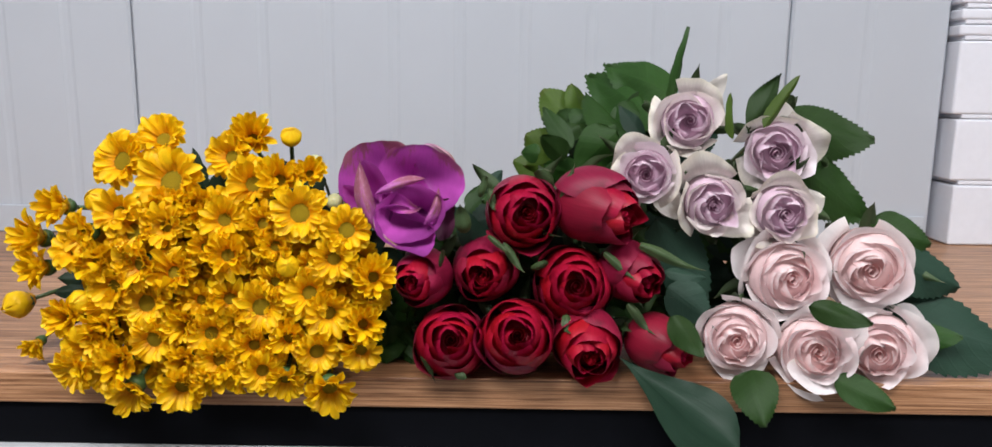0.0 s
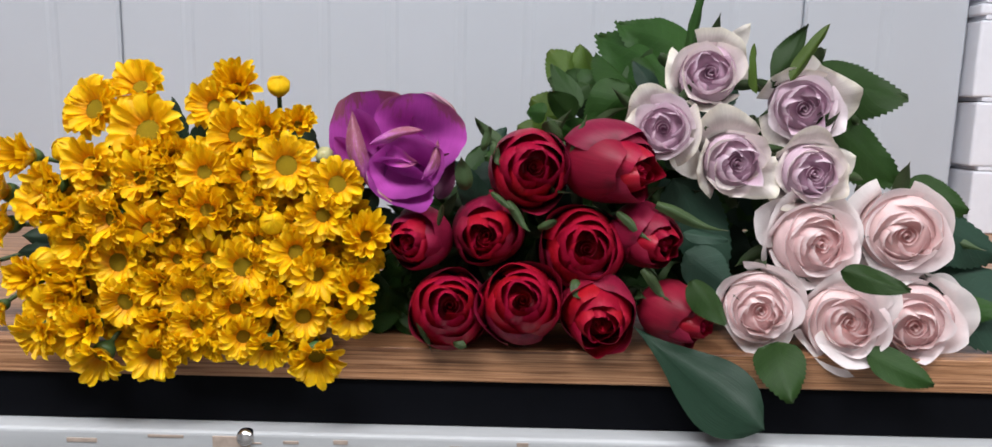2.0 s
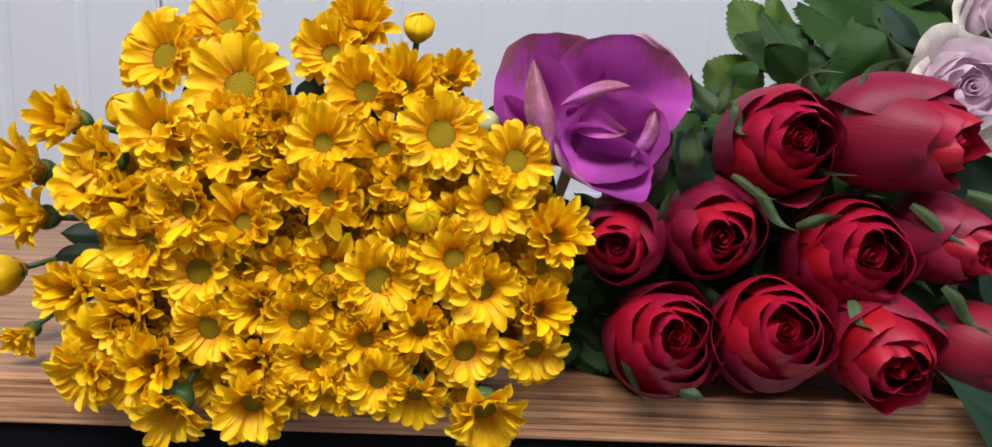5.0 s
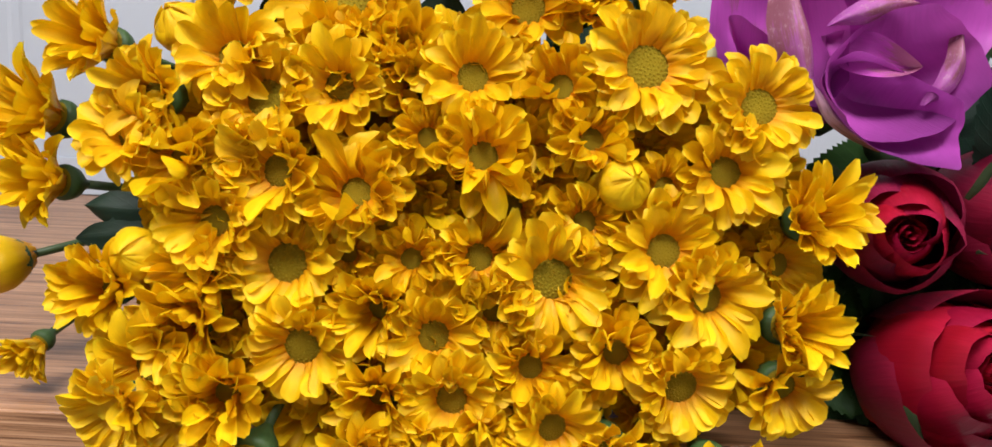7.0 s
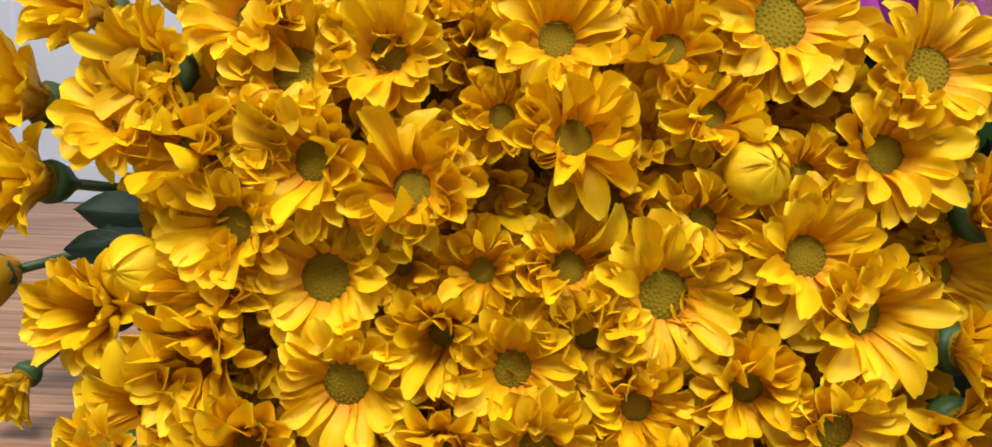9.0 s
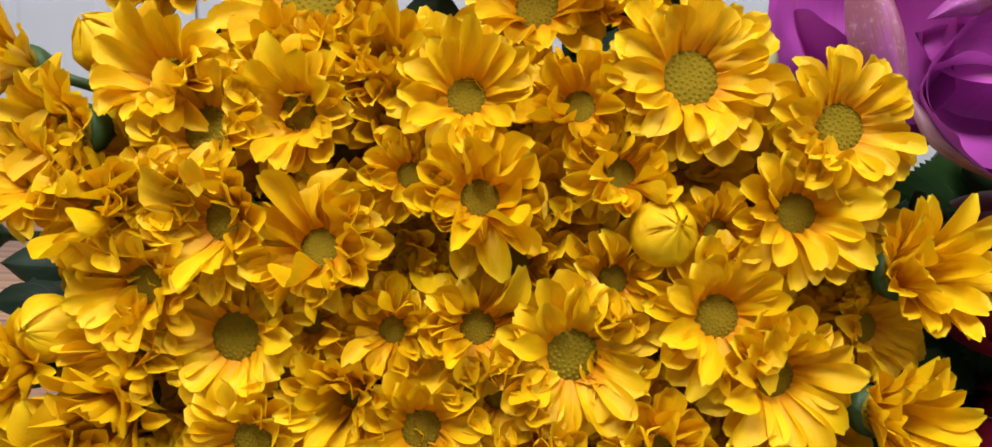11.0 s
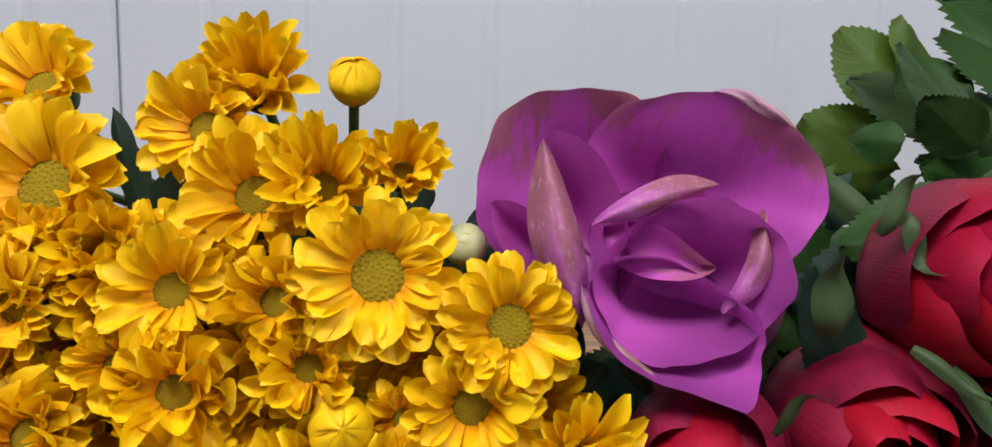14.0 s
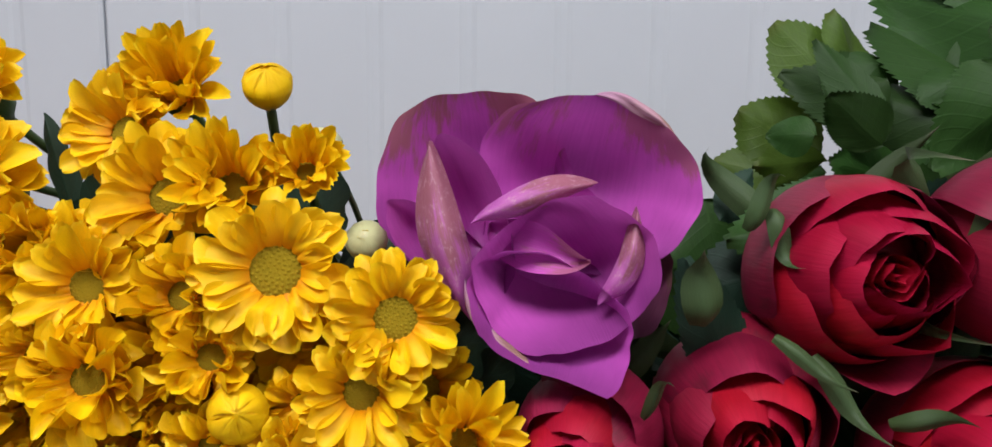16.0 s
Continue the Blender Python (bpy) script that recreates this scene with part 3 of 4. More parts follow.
RIM = [
    (-0.260, -0.018, -0.003, 0.0185, "c"), (-0.222, -0.017, 0.000, 0.0185, "c"), (-0.304, -0.013, 0.012, 0.0175, "c"),
    (-0.143, -0.014, 0.006, 0.0160, "c"), (-0.108, -0.017, 0.000, 0.0195, "c"), (-0.203, -0.013, 0.006, 0.0140, "k"),
    (-0.184, -0.012, 0.008, 0.0150, "k"), (-0.284, -0.010, 0.010, 0.0170, "c"), (-0.358, 0.028, 0.018, 0.0120, "s"),
]
LEFT = [
    (-0.350, 0.030, 0.106, 0.0195, "s"), (-0.347, 0.026, 0.082, 0.0180, "s"), (-0.384, 0.050, 0.045, 0.0105, "b"),
    (-0.300, 0.006, 0.115, 0.0175, "c"),
]
for rows, lean in ((TOP, (0, 0.05)), (MIDDLE, (0, 0)), (CENTRE, (0, 0)), (LOW, (0, -0.05)), (RIM, (0, -0.35)), (LEFT, (-0.05, -0.1))):
    for fx, fy, fz, fs, fk in rows:
        chrysanthemum(fx, fy, fz, fs * (1.14 if fz > 0.14 and fk != "b" else 1.02 if fk in "ob" else (1.06 if fx < -0.31 or fx > -0.09 else 1.17)), fk, (lean[0], 0.55) if fk == "b" and fz > 0.12 else lean)

# further back, crowded between the front flowers
wide = [(q[0], q[2]) for rows in (TOP, MIDDLE, CENTRE, LOW) for q in rows if q[4] == "o"]
taken = [(q[0], q[2]) for rows in (TOP, MIDDLE, CENTRE, LOW, RIM, LEFT) for q in rows]
tries = 0
while len(taken) < 136 and tries < 9000:
    tries += 1
    fx, fz = rng.uniform(-0.315, -0.075), rng.uniform(0.004, 0.135)
    if ((fx + 0.192) / 0.115) ** 2 + ((fz - 0.066) / 0.075) ** 2 > 1 or min(math.hypot(fx - a, fz - b) for a, b in taken) < 0.0108 or min(math.hypot(fx - a, fz - b) for a, b in wide) < 0.0185:
        continue
    taken.append((fx, fz))
    chrysanthemum(fx, 0.010 + 0.12 * fz, fz, rng.uniform(0.017, 0.021), rng.choice("kkcs"))


# ---- leaves ----
def leaf_mesh(name, mat, teeth, depth, droop, fold, seed, fat=0.75, lobes=False):
    """A leaf of unit length along X and unit width along Y, with a toothed rim, folded along its rib."""
    r = random.Random(seed)
    nv, nu = (teeth * 2 if teeth else 16), 8
    bends = [r.uniform(-1, 1) for _ in range(4)]

    def fn(u, v):
        half = 0.5 * (math.sin(math.pi * v ** fat) ** 0.72 if 0 < v < 1 else 0.0)
        edge = abs(u)
        tooth = 0.0
        if teeth and edge > 0.99:
            tooth = depth * (1 if round(v * nv) % 2 else -0.6)
        if lobes:
            half *= 0.72 + 0.28 * abs(math.sin(v * 9.0))
        y = u * (half + tooth * (0.3 + half))
        z = -fold * abs(y) + droop * v * v + 0.05 * bends[0] * math.sin(5 * v + 2 * u) + 0.04 * bends[1] * u * math.sin(9 * v) + 0.03 * bends[2] * u * u
        z += 0.012 * (1 - min(1.0, edge * 5)) + 0.008 * math.cos(26 * v - 9 * edge) * edge
        return (v + (0.03 if teeth and edge > 0.99 and tooth > 0 else 0), y, z)

    return sheet(name, fn, nu, nv, mat)


ROSE_LEAF = [leaf_mesh("leaf", M_LEAF, 21, 0.022, 0.05 * k - 0.08, 0.18, 20 + k) for k in range(4)]
PALE_LEAF = [leaf_mesh("leaf", M_LEAFLIGHT, 18, 0.014, 0.04, 0.15, 30 + k, 0.9) for k in range(2)]
DULL_LEAF = [leaf_mesh("leaf", M_LEAFDULL, 15, 0.02, -0.05, 0.14, 40 + k) for k in range(2)]
BIG_LEAF = leaf_mesh("leaf", M_LEAFBROAD, 0, 0, 0.10, 0.12, 47, 2.2)
BLUSH_PETAL = leaf_mesh("petal", M_PINKOUT, 0, 0, 0.14, -0.15, 81, 1.0)
CREAM_PETAL = [leaf_mesh("petal", M_LAVOUT, 0, 0, 0.16, -0.25, 82 + k, 0.8) for k in range(2)]
POINT_LEAF = leaf_mesh("leaf", M_LEAF, 14, 0.02, 0.12, 0.2, 49, 0.55)
SLIM_LEAF = leaf_mesh("leaf", M_LEAFLIGHT, 0, 0, -0.12, 0.3, 48)
DARK_LEAF = [leaf_mesh("leaf", M_DAISYLEAF, 0, 0, -0.1, 0.2, 60 + k, 0.8, True) for k in range(3)]


def leaf(parent, mesh, base, tip, normal, width, label=""):
    hang("leaf", mesh, STEMS[parent.name], span(base, tip, normal, width), label)


# ---- roses ----
def scroll(R, turns, mat, seed):
    """The rolled heart of a rose."""
    r = random.Random(seed)
    w = r.uniform(0, 6)

    def fn(u, v):
        s = 0.5 + 0.5 * u
        an = w + s * turns * 2 * math.pi
        rad = R * (0.03 + 0.17 * s) * (0.80 + 0.30 * v)
        z = R * (-0.75 + v * (0.70 + 0.05 * math.sin(3 * an) - 0.08 * s))
        return (rad * math.cos(an), rad * math.sin(an), z)

    return sheet("petal", fn, 44, 5, mat)


def rose_petal(R, rim, height, belly, a0, half, roll, ruffle, point, tuck, mat, seed, deep=1.9):
    """One petal wrapped round the rose's axis. rim: its mouth radius, height: how high the rim stands, roll: how far the edge turns out."""
    r = random.Random(seed)
    ph, ph2, wob = r.uniform(0, 6), r.uniform(0, 6), r.uniform(-0.05, 0.05)

    def fn(u, v):
        edge = abs(u)
        top = height - R * (0.16 + 0.22 * (rim / R)) * edge ** 2.6 + R * point * max(0.0, 1 - edge * 2.2)
        p0, p1, p2, p3 = (0.10 * R, -deep * R), (belly * 1.02, -deep * 0.80 * R), (belly * 1.04, top - 0.55 * R), (rim * (1 + wob), top)
        a, b = 1 - v, v
        rad = a ** 3 * p0[0] + 3 * a * a * b * p1[0] + 3 * a * b * b * p2[0] + b ** 3 * p3[0]
        z = a ** 3 * p0[1] + 3 * a * a * b * p1[1] + 3 * a * b * b * p2[1] + b ** 3 * p3[1]
        k = max(0.0, (v - 0.62) / 0.38)
        wave = 1 + ruffle * (math.sin(5 * u + ph) + 0.6 * math.sin(11 * u + ph2)) * k
        rad += roll * R * k * k * (0.75 + 0.25 * math.sin(2.4 * u + ph)) * wave
        z -= roll * R * 0.55 * k ** 3
        z += ruffle * R * k * (math.sin(8 * u + ph2) + 0.5 * math.sin(17 * u + ph))
        rad += tuck * R * u * (0.3 + 0.7 * v) + 0.8 * point * R * k * max(0.0, 1 - edge * 1.6)
        an = a0 + u * half * (0.62 + 0.38 * math.sin(min(1.0, v * 1.25) * math.pi / 2))
        return (rad * math.cos(an), rad * math.sin(an), z)

    return sheet("petal", fn, 16, 12, mat)


def layers(n, first, last, top, fall, roll0, roll1):
    """Rim radius, rim height and roll of n petals from the heart outwards, in radii of the flower."""
    q = [k / (n - 1) for k in range(n)]
    return ([first + (last - first) * (0.75 * a + 0.25 * a * a) for a in q], [top * math.sin(min(1, a * 3) * math.pi / 2) - fall * a ** 1.4 for a in q], [roll0 + (roll1 - roll0) * a ** 2.2 for a in q])


KINDS = {
    "red": (*layers(14, 0.13, 0.68, 0.12, 0.46, 0.08, 0.24), 0.030, 0.12),
    "bud": (*layers(10, 0.12, 0.48, 0.10, 0.44, 0.06, 0.16), 0.026, 0.12),
    "lavender": (*layers(14, 0.16, 0.70, 0.10, 0.42, 0.07, 0.40), 0.055, 0.19),
    "blush": (*layers(17, 0.14, 0.74, 0.10, 0.40, 0.07, 0.36), 0.026, 0.12),
}
SHADES = {"red": (M_RED, M_RED, M_REDOUT), "bud": (M_RED, M_REDOUT, M_REDOUT), "lavender": (M_LAVIN, M_LAV, M_LAVOUT), "blush": (M_PINKIN, M_PINK, M_PINKOUT)}


CREAM = (M_LAVIN, M_CREAM, M_LAVOUT)


def sepal_mesh(k):
    r = random.Random(300 + k)
    bend, curl = r.uniform(-0.5, 0.5), r.uniform(-0.5, 0.6)

    def fn(u, v):
        half = 0.135 * math.sin(math.pi * (0.25 + 0.75 * v)) ** 1.5 if v < 1 else 0.0
        return (v, u * half, bend * v * v + curl * v ** 5 - 0.8 * abs(u) * half + 0.07 * math.sin(7 * v))

    return sheet("sepal", fn, 4, 9, M_SEPAL)


SEPALS = [sepal_mesh(k) for k in range(5)]
HIP = lathe("hip", [(0.05, -1.2), (0.13, -1.05), (0.2, -0.75), (0.22, -0.45), (0.30, -0.2), (0.2, -0.1)], M_SEPAL)


def rose(place, axis, R, kind, label, group, seed, widest=0.0, shades=None):
    rims, heights, rolls, ruffle, point = KINDS[kind]
    R *= {"red": 1.24, "bud": 1.30, "lavender": 1.15, "blush": 1.12}[kind]
    m = frame_of(place, axis)
    t = thing("rose", m, label, "flower", group)
    r = random.Random(seed)
    heart, body, outer = shades or SHADES[kind]
    deep = 2.0 if kind in ("red", "bud") else 1.75
    hang("petal", scroll(R, 2.6, heart, seed), t)
    # solid filler under the rims, added to keep the petal gaps from going dark
    sunk = {"red": 0.44, "bud": 0.44, "lavender": 0.30, "blush": 0.24}[kind]
    inner = [(0.0002, -(sunk + 0.1) * R)] + [(rims[k] * R * 0.98, (heights[k] - sunk) * R) for k in range(0, len(rims), 2)]
    hang("heart", lathe("heart", inner + [(inner[-1][0] * 1.02, -1.2 * R), (0.1 * R, -deep * R)], heart, 20), t)
    an = r.uniform(0, 6.28)
    n = len(rims)
    for k in range(n):
        an += 2.39996 + r.uniform(-0.25, 0.25)
        mat = heart if k < n * (0.5 if kind == "bud" else 0.42) else (outer if k >= n - 3 else body)
        rim = rims[k] * R * r.uniform(0.96, 1.04)
        belly = max(0.52 * R, min(1.0 * R, rim * 1.10)) if kind not in ("bud", "red") else min(0.98, 0.56 + 0.045 * k) * R
        half = ((1.55 if kind in ("red", "bud") else 1.2) if k < 7 else 1.15) if k < n - 4 else r.uniform(*{"bud": (1.25, 1.5), "red": (1.05, 1.3)}.get(kind, (0.85, 1.10)))
        hang("petal", rose_petal(R, rim, heights[k] * R, belly, an, half, rolls[k] + ((widest + (r.uniform(-0.08, 0.10) if kind in ("lavender", "blush") else 0)) if k >= n - 3 else 0) + r.uniform(-0.01, 0.03), ruffle, point * r.uniform(0.3, 1.3), r.uniform(*((0.04, 0.07) if kind == "blush" else (0.035, 0.060) if kind in ("red", "bud") else (0.05, 0.09))) if k < n - 5 else r.uniform(0.02, 0.05), mat, seed * 31 + k, deep), t)
    for k in range(5):
        a = k * 1.2566 + r.uniform(-0.3, 0.3)
        length = R * (r.uniform(0.95, 1.35) if kind in ("red", "bud") else r.uniform(1.1, 1.5))
        lift = r.uniform(14, 50) if kind in ("red", "bud") else r.uniform(44, 66)
        out = (m.to_3x3() @ Vector((math.cos(a), math.sin(a), 0.0))) * (0.5 * R + 0.85 * length)
        foot = Vector(place) - Vector(axis).normalized() * deep * 0.9 * R
        if (foot + out).z < 0.006:
            continue
        hang("sepal", r.choice(SEPALS), t, Matrix.Rotation(a, 4, "Z") @ Matrix.Translation((0.45 * R, 0, -deep * 0.93 * R)) @ Matrix.Rotation(-radians(lift), 4, "Y") @ Matrix.Diagonal((length, R * 1.15, R * 1.1, 1)), "narrow green sepal")
    hang("hip", HIP, t, Matrix.Translation((0, 0, -deep * 0.88 * R)) @ Matrix.Diagonal((R * 1.1, R * 1.1, R * 0.7, 1)))
    back = -Vector(axis).normalized()
    start = Vector(place) + back * R * (deep + 0.6)
    end = Vector((place[0] + r.uniform(-0.03, 0.03), 0.44 + r.uniform(-0.03, 0.03), 0.004 + 0.16 * max(0, place[2] - 0.05)))
    stem_to("stem", t, start, back, end, 0.0028, 0.0032, M_STEM)
    return t


RED, LAV, BLUSH = "bunch of red roses", "bunch of lavender roses", "bunch of blush roses"
red_open = "open crimson rose with velvety petals"
red_bud = "half-open dark red rose bud with pinkish outer petals"
r1 = rose((0.043, 0.003, 0.136), (0.08, -1, 0.12), 0.0282, "red", "open crimson rose with a dried petal tip", RED, 11)
r2 = rose((0.121, 0.000, 0.134), (0.85, -1, -0.12), 0.0300, "bud", "red rose bud turned aside, its side petals showing", RED, 12)
r3 = rose((0.008, 0.003, 0.085), (-0.04, -1, 0.02), 0.0272, "bud", red_bud, RED, 13)
r4 = rose((0.082, -0.001, 0.079), (0.00, -1, 0.20), 0.0296, "red", red_open, RED, 14)
r5 = rose((0.138, 0.002, 0.082), (0.42, -1, -0.12), 0.0238, "bud", "small red rose bud with frayed pinkish petals", RED, 15)
r6 = rose((-0.047, -0.005, 0.081), (-0.22, -1, 0.06), 0.0226, "bud", red_bud, RED, 16)
r7 = rose((-0.015, -0.012, 0.039), (0.08, -1, 0.38), 0.0278, "red", "dark red rose with crinkled outer petals", RED, 17)
r8 = rose((0.036, -0.019, 0.046), (0.00, -1, 0.38), 0.0280, "red", red_open, RED, 18)
r9 = rose((0.092, -0.018, 0.027), (0.02, -1, -0.15), 0.0258, "red", "open crimson rose lying over the board's edge", RED, 29)
r10 = rose((0.169, -0.002, 0.024), (0.85, -1, -0.20), 0.0230, "bud", "dark red rose half hidden under leaves", RED, 20)
l1 = rose((0.173, 0.045, 0.206), (-0.15, -1, 0.10), 0.0300, "lavender", "pale mauve rose with wavy cream edges", LAV, 21, 0.0, CREAM)
l2 = rose((0.135, 0.023, 0.164), (-0.20, -1, 0.10), 0.0275, "lavender", "lilac rose with a violet heart", LAV, 22)
l3 = rose((0.192, 0.023, 0.139), (-0.05, -1, 0.00), 0.0290, "lavender", "pale mauve rose with wavy cream edges", LAV, 23, 0.0, CREAM)
l4 = rose((0.244, 0.044, 0.179), (-0.25, -1, -0.12), 0.0315, "lavender", "lilac rose with one petal folded out", LAV, 24)
l5 = rose((0.247, 0.020, 0.133), (-0.15, -1, 0.00), 0.0285, "lavender", "cream and mauve rose with jagged petals", LAV, 25, 0.0, CREAM)
p1 = rose((0.254, 0.012, 0.083), (-0.02, -1, 0.06), 0.0345, "blush", "blush pink rose with a peach heart", BLUSH, 31)
p2 = rose((0.314, 0.012, 0.090), (-0.30, -1, 0.00), 0.0350, "blush", "blush pink rose with broad white outer petals", BLUSH, 32)
p3 = rose((0.209, 0.003, 0.034), (-0.22, -1, 0.08), 0.0308, "blush", "blush pink rose with a tightly swirled heart", BLUSH, 33)
p4 = rose((0.272, -0.004, 0.029), (-0.12, -1, 0.22), 0.0325, "blush", "blush pink rose with a white petal hanging over the edge", BLUSH, 34, 0.05)
p5 = rose((0.322, 0.004, 0.024), (-0.40, -1, 0.00), 0.0340, "blush", "blush pink rose with a tightly swirled heart", BLUSH, 35)

F = (0, -1, 0.25)


def loose_petal(parent, mesh, base, tip, normal, width):
    hang_world("petal", mesh, parent, span(base, tip, normal, width), "loose outer petal")


loose_petal(p4, BLUSH_PETAL, (0.276, 0.014, 0.020), (0.268, -0.002, -0.006), (0.0, -1, 0.05), 0.050)
loose_petal(p1, BLUSH_PETAL, (0.245, 0.048, 0.085), (0.208, 0.040, 0.104), (-0.3, -1, 0.2), 0.040)
loose_petal(p2, BLUSH_PETAL, (0.325, 0.050, 0.092), (0.360, 0.044, 0.096), (0.3, -1, 0.2), 0.045)
loose_petal(p5, BLUSH_PETAL, (0.335, 0.044, 0.036), (0.376, 0.036, 0.030), (0.3, -1, 0.2), 0.050)
loose_petal(l1, CREAM_PETAL[0], (0.180, 0.078, 0.205), (0.206, 0.076, 0.244), (0.2, -1, 0.0), 0.022)
loose_petal(l4, CREAM_PETAL[1], (0.250, 0.082, 0.185), (0.257, 0.080, 0.222), (0.1, -1, 0.1), 0.040)
loose_petal(l2, CREAM_PETAL[0], (0.150, 0.056, 0.152), (0.168, 0.048, 0.124), (0.2, -1, 0.0), 0.024)
loose_petal(l5, CREAM_PETAL[0], (0.258, 0.056, 0.130), (0.286, 0.050, 0.146), (0.1, -1, 0.1), 0.032)

leaf(l1, ROSE_LEAF[0], (0.170, 0.110, 0.200), (0.104, 0.200, 0.247), (0.1, -1, 0.1), 0.056)
leaf(l1, ROSE_LEAF[3], (0.175, 0.120, 0.225), (0.125, 0.190, 0.250), (0.1, -1, 0.2), 0.044)
leaf(l2, ROSE_LEAF[1], (0.148, 0.105, 0.178), (0.104, 0.195, 0.226), (0.3, -1, 0.1), 0.050)
leaf(l2, ROSE_LEAF[2], (0.118, 0.130, 0.176), (0.062, 0.195, 0.202), (0.0, -1, 0.4), 0.036)
leaf(l2, ROSE_LEAF[0], (0.130, 0.110, 0.160), (0.080, 0.160, 0.166), (0.1, -1, 0.4), 0.042)
leaf(l1, PALE_LEAF[0], (0.100, 0.200, 0.190), (0.062, 0.214, 0.228), (0.2, -1, 0.1), 0.042, "light green rose leaf")
leaf(l1, PALE_LEAF[1], (0.108, 0.200, 0.195), (0.090, 0.212, 0.234), (0.5, -1, 0.1), 0.030, "light green rose leaf")
leaf(l2, PALE_LEAF[1], (0.086, 0.200, 0.160), (0.046, 0.214, 0.182), (-0.1, -1, 0.2), 0.046, "light green rose leaf")
leaf(l2, PALE_LEAF[0], (0.070, 0.195, 0.148), (0.034, 0.210, 0.156), (0.0, -1, 0.3), 0.030, "light green rose leaf")
leaf(l2, ROSE_LEAF[3], (0.120, 0.090, 0.195), (0.085, 0.085, 0.160), (0.4, -1, 0.1), 0.040)
leaf(l1, DULL_LEAF[0], (0.146, 0.100, 0.188), (0.126, 0.110, 0.216), (0.4, -1, 0.0), 0.018)
leaf(r1, ROSE_LEAF[1], (0.060, 0.055, 0.150), (0.006, 0.050, 0.138), (0, -1, 0.6), 0.034)
leaf(r1, DULL_LEAF[0], (0.040, 0.060, 0.130), (-0.006, 0.055, 0.118), (0, -1, 0.3), 0.034)
leaf(r6, DULL_LEAF[1], (0.010, 0.040, 0.090), (-0.012, 0.018, 0.136), (0.2, -1, 0.0), 0.022, "upright grey-green leaf")
leaf(l4, ROSE_LEAF[2], (0.250, 0.072, 0.200), (0.338, 0.080, 0.190), F, 0.050)
leaf(l5, ROSE_LEAF[0], (0.255, 0.055, 0.175), (0.340, 0.075, 0.122), F, 0.052)
leaf(l1, ROSE_LEAF[1], (0.163, 0.080, 0.205), (0.178, 0.088, 0.282), (0.8, -1, 0), 0.015, "slim upright green leaf")
leaf(l4, ROSE_LEAF[3], (0.225, 0.065, 0.195), (0.252, 0.080, 0.243), (0.3, -1, 0), 0.022)
leaf(l4, SLIM_LEAF, (0.233, 0.050, 0.200), (0.261, 0.050, 0.242), (0.3, -1, 0), 0.012, "slim light green leaf")
leaf(l4, SLIM_LEAF, (0.212, 0.060, 0.190), (0.210, 0.060, 0.228), (0.8, -1, 0), 0.012)
leaf(p2, DULL_LEAF[0], (0.325, 0.040, 0.105), (0.410, 0.050, 0.070), (0, -1, 0.5), 0.050)
leaf(p2, ROSE_LEAF[1], (0.330, 0.055, 0.120), (0.385, 0.060, 0.105), (0, -1, 0.5), 0.040)
leaf(p5, DULL_LEAF[1], (0.335, 0.035, 0.055), (0.455, 0.030, 0.018), (0.1, -1, 0.7), 0.070, "large blue-green rose leaf")
leaf(p5, ROSE_LEAF[2], (0.345, 0.025, 0.035), (0.395, 0.020, 0.036), (0, -1, 0.4), 0.024)
leaf(p5, ROSE_LEAF[0], (0.255, -0.014, 0.070), (0.300, -0.024, 0.060), (0, -1, 0.5), 0.020)
leaf(p3, POINT_LEAF, (0.221, 0.000, 0.014), (0.226, -0.018, -0.026), (0, -1, 0.3), 0.038, "green leaf hanging over the edge")
leaf(p4, ROSE_LEAF[1], (0.285, 0.000, 0.008), (0.328, -0.016, -0.010), (0, -1, 0.6), 0.026)
leaf(r9, BIG_LEAF, (0.112, 0.000, 0.026), (0.207, -0.016, -0.046), (0.1, -1, 0.35), 0.054, "big dull green leaf hanging over the edge")
leaf(r10, ROSE_LEAF[2], (0.152, -0.012, 0.060), (0.176, -0.022, 0.032), (0.2, -1, 0.3), 0.022)
leaf(r5, DULL_LEAF[0], (0.150, 0.050, 0.125), (0.195, 0.045, 0.055), (0, -1, 0.2), 0.050)
leaf(r5, ROSE_LEAF[0], (0.135, 0.055, 0.110), (0.180, 0.055, 0.085), (0, -1, 0.3), 0.040)
leaf(r10, DULL_LEAF[1], (0.160, 0.040, 0.070), (0.195, 0.030, 0.045), (0, -1, 0.3), 0.035)
leaf(r5, DULL_LEAF[0], (0.150, 0.010, 0.090), (0.180, 0.000, 0.088), (0.2, -1, 0.8), 0.012)


def stray_sepal(parent, mesh, base, tip, width):
    """A curled sepal that shows between the crowded roses."""
    hang_world("sepal", mesh, parent, span(base, tip, (0.1, -1, 0.25), width * 2.5), "curled grey-green sepal")


stray_sepal(r3, SEPALS[0], (-0.006, 0.020, 0.116), (-0.010, 0.008, 0.142), 0.019)
stray_sepal(r3, SEPALS[1], (0.012, 0.012, 0.116), (0.031, 0.000, 0.103), 0.007)
stray_sepal(r3, SEPALS[2], (-0.025, 0.005, 0.092), (-0.020, -0.007, 0.116), 0.006)
stray_sepal(r1, SEPALS[3], (0.005, 0.020, 0.145), (0.011, 0.008, 0.164), 0.009)
stray_sepal(r1, SEPALS[4], (0.070, 0.022, 0.141), (0.078, 0.010, 0.168), 0.012)
stray_sepal(r4, SEPALS[0], (0.103, 0.012, 0.104), (0.127, 0.000, 0.084), 0.01)
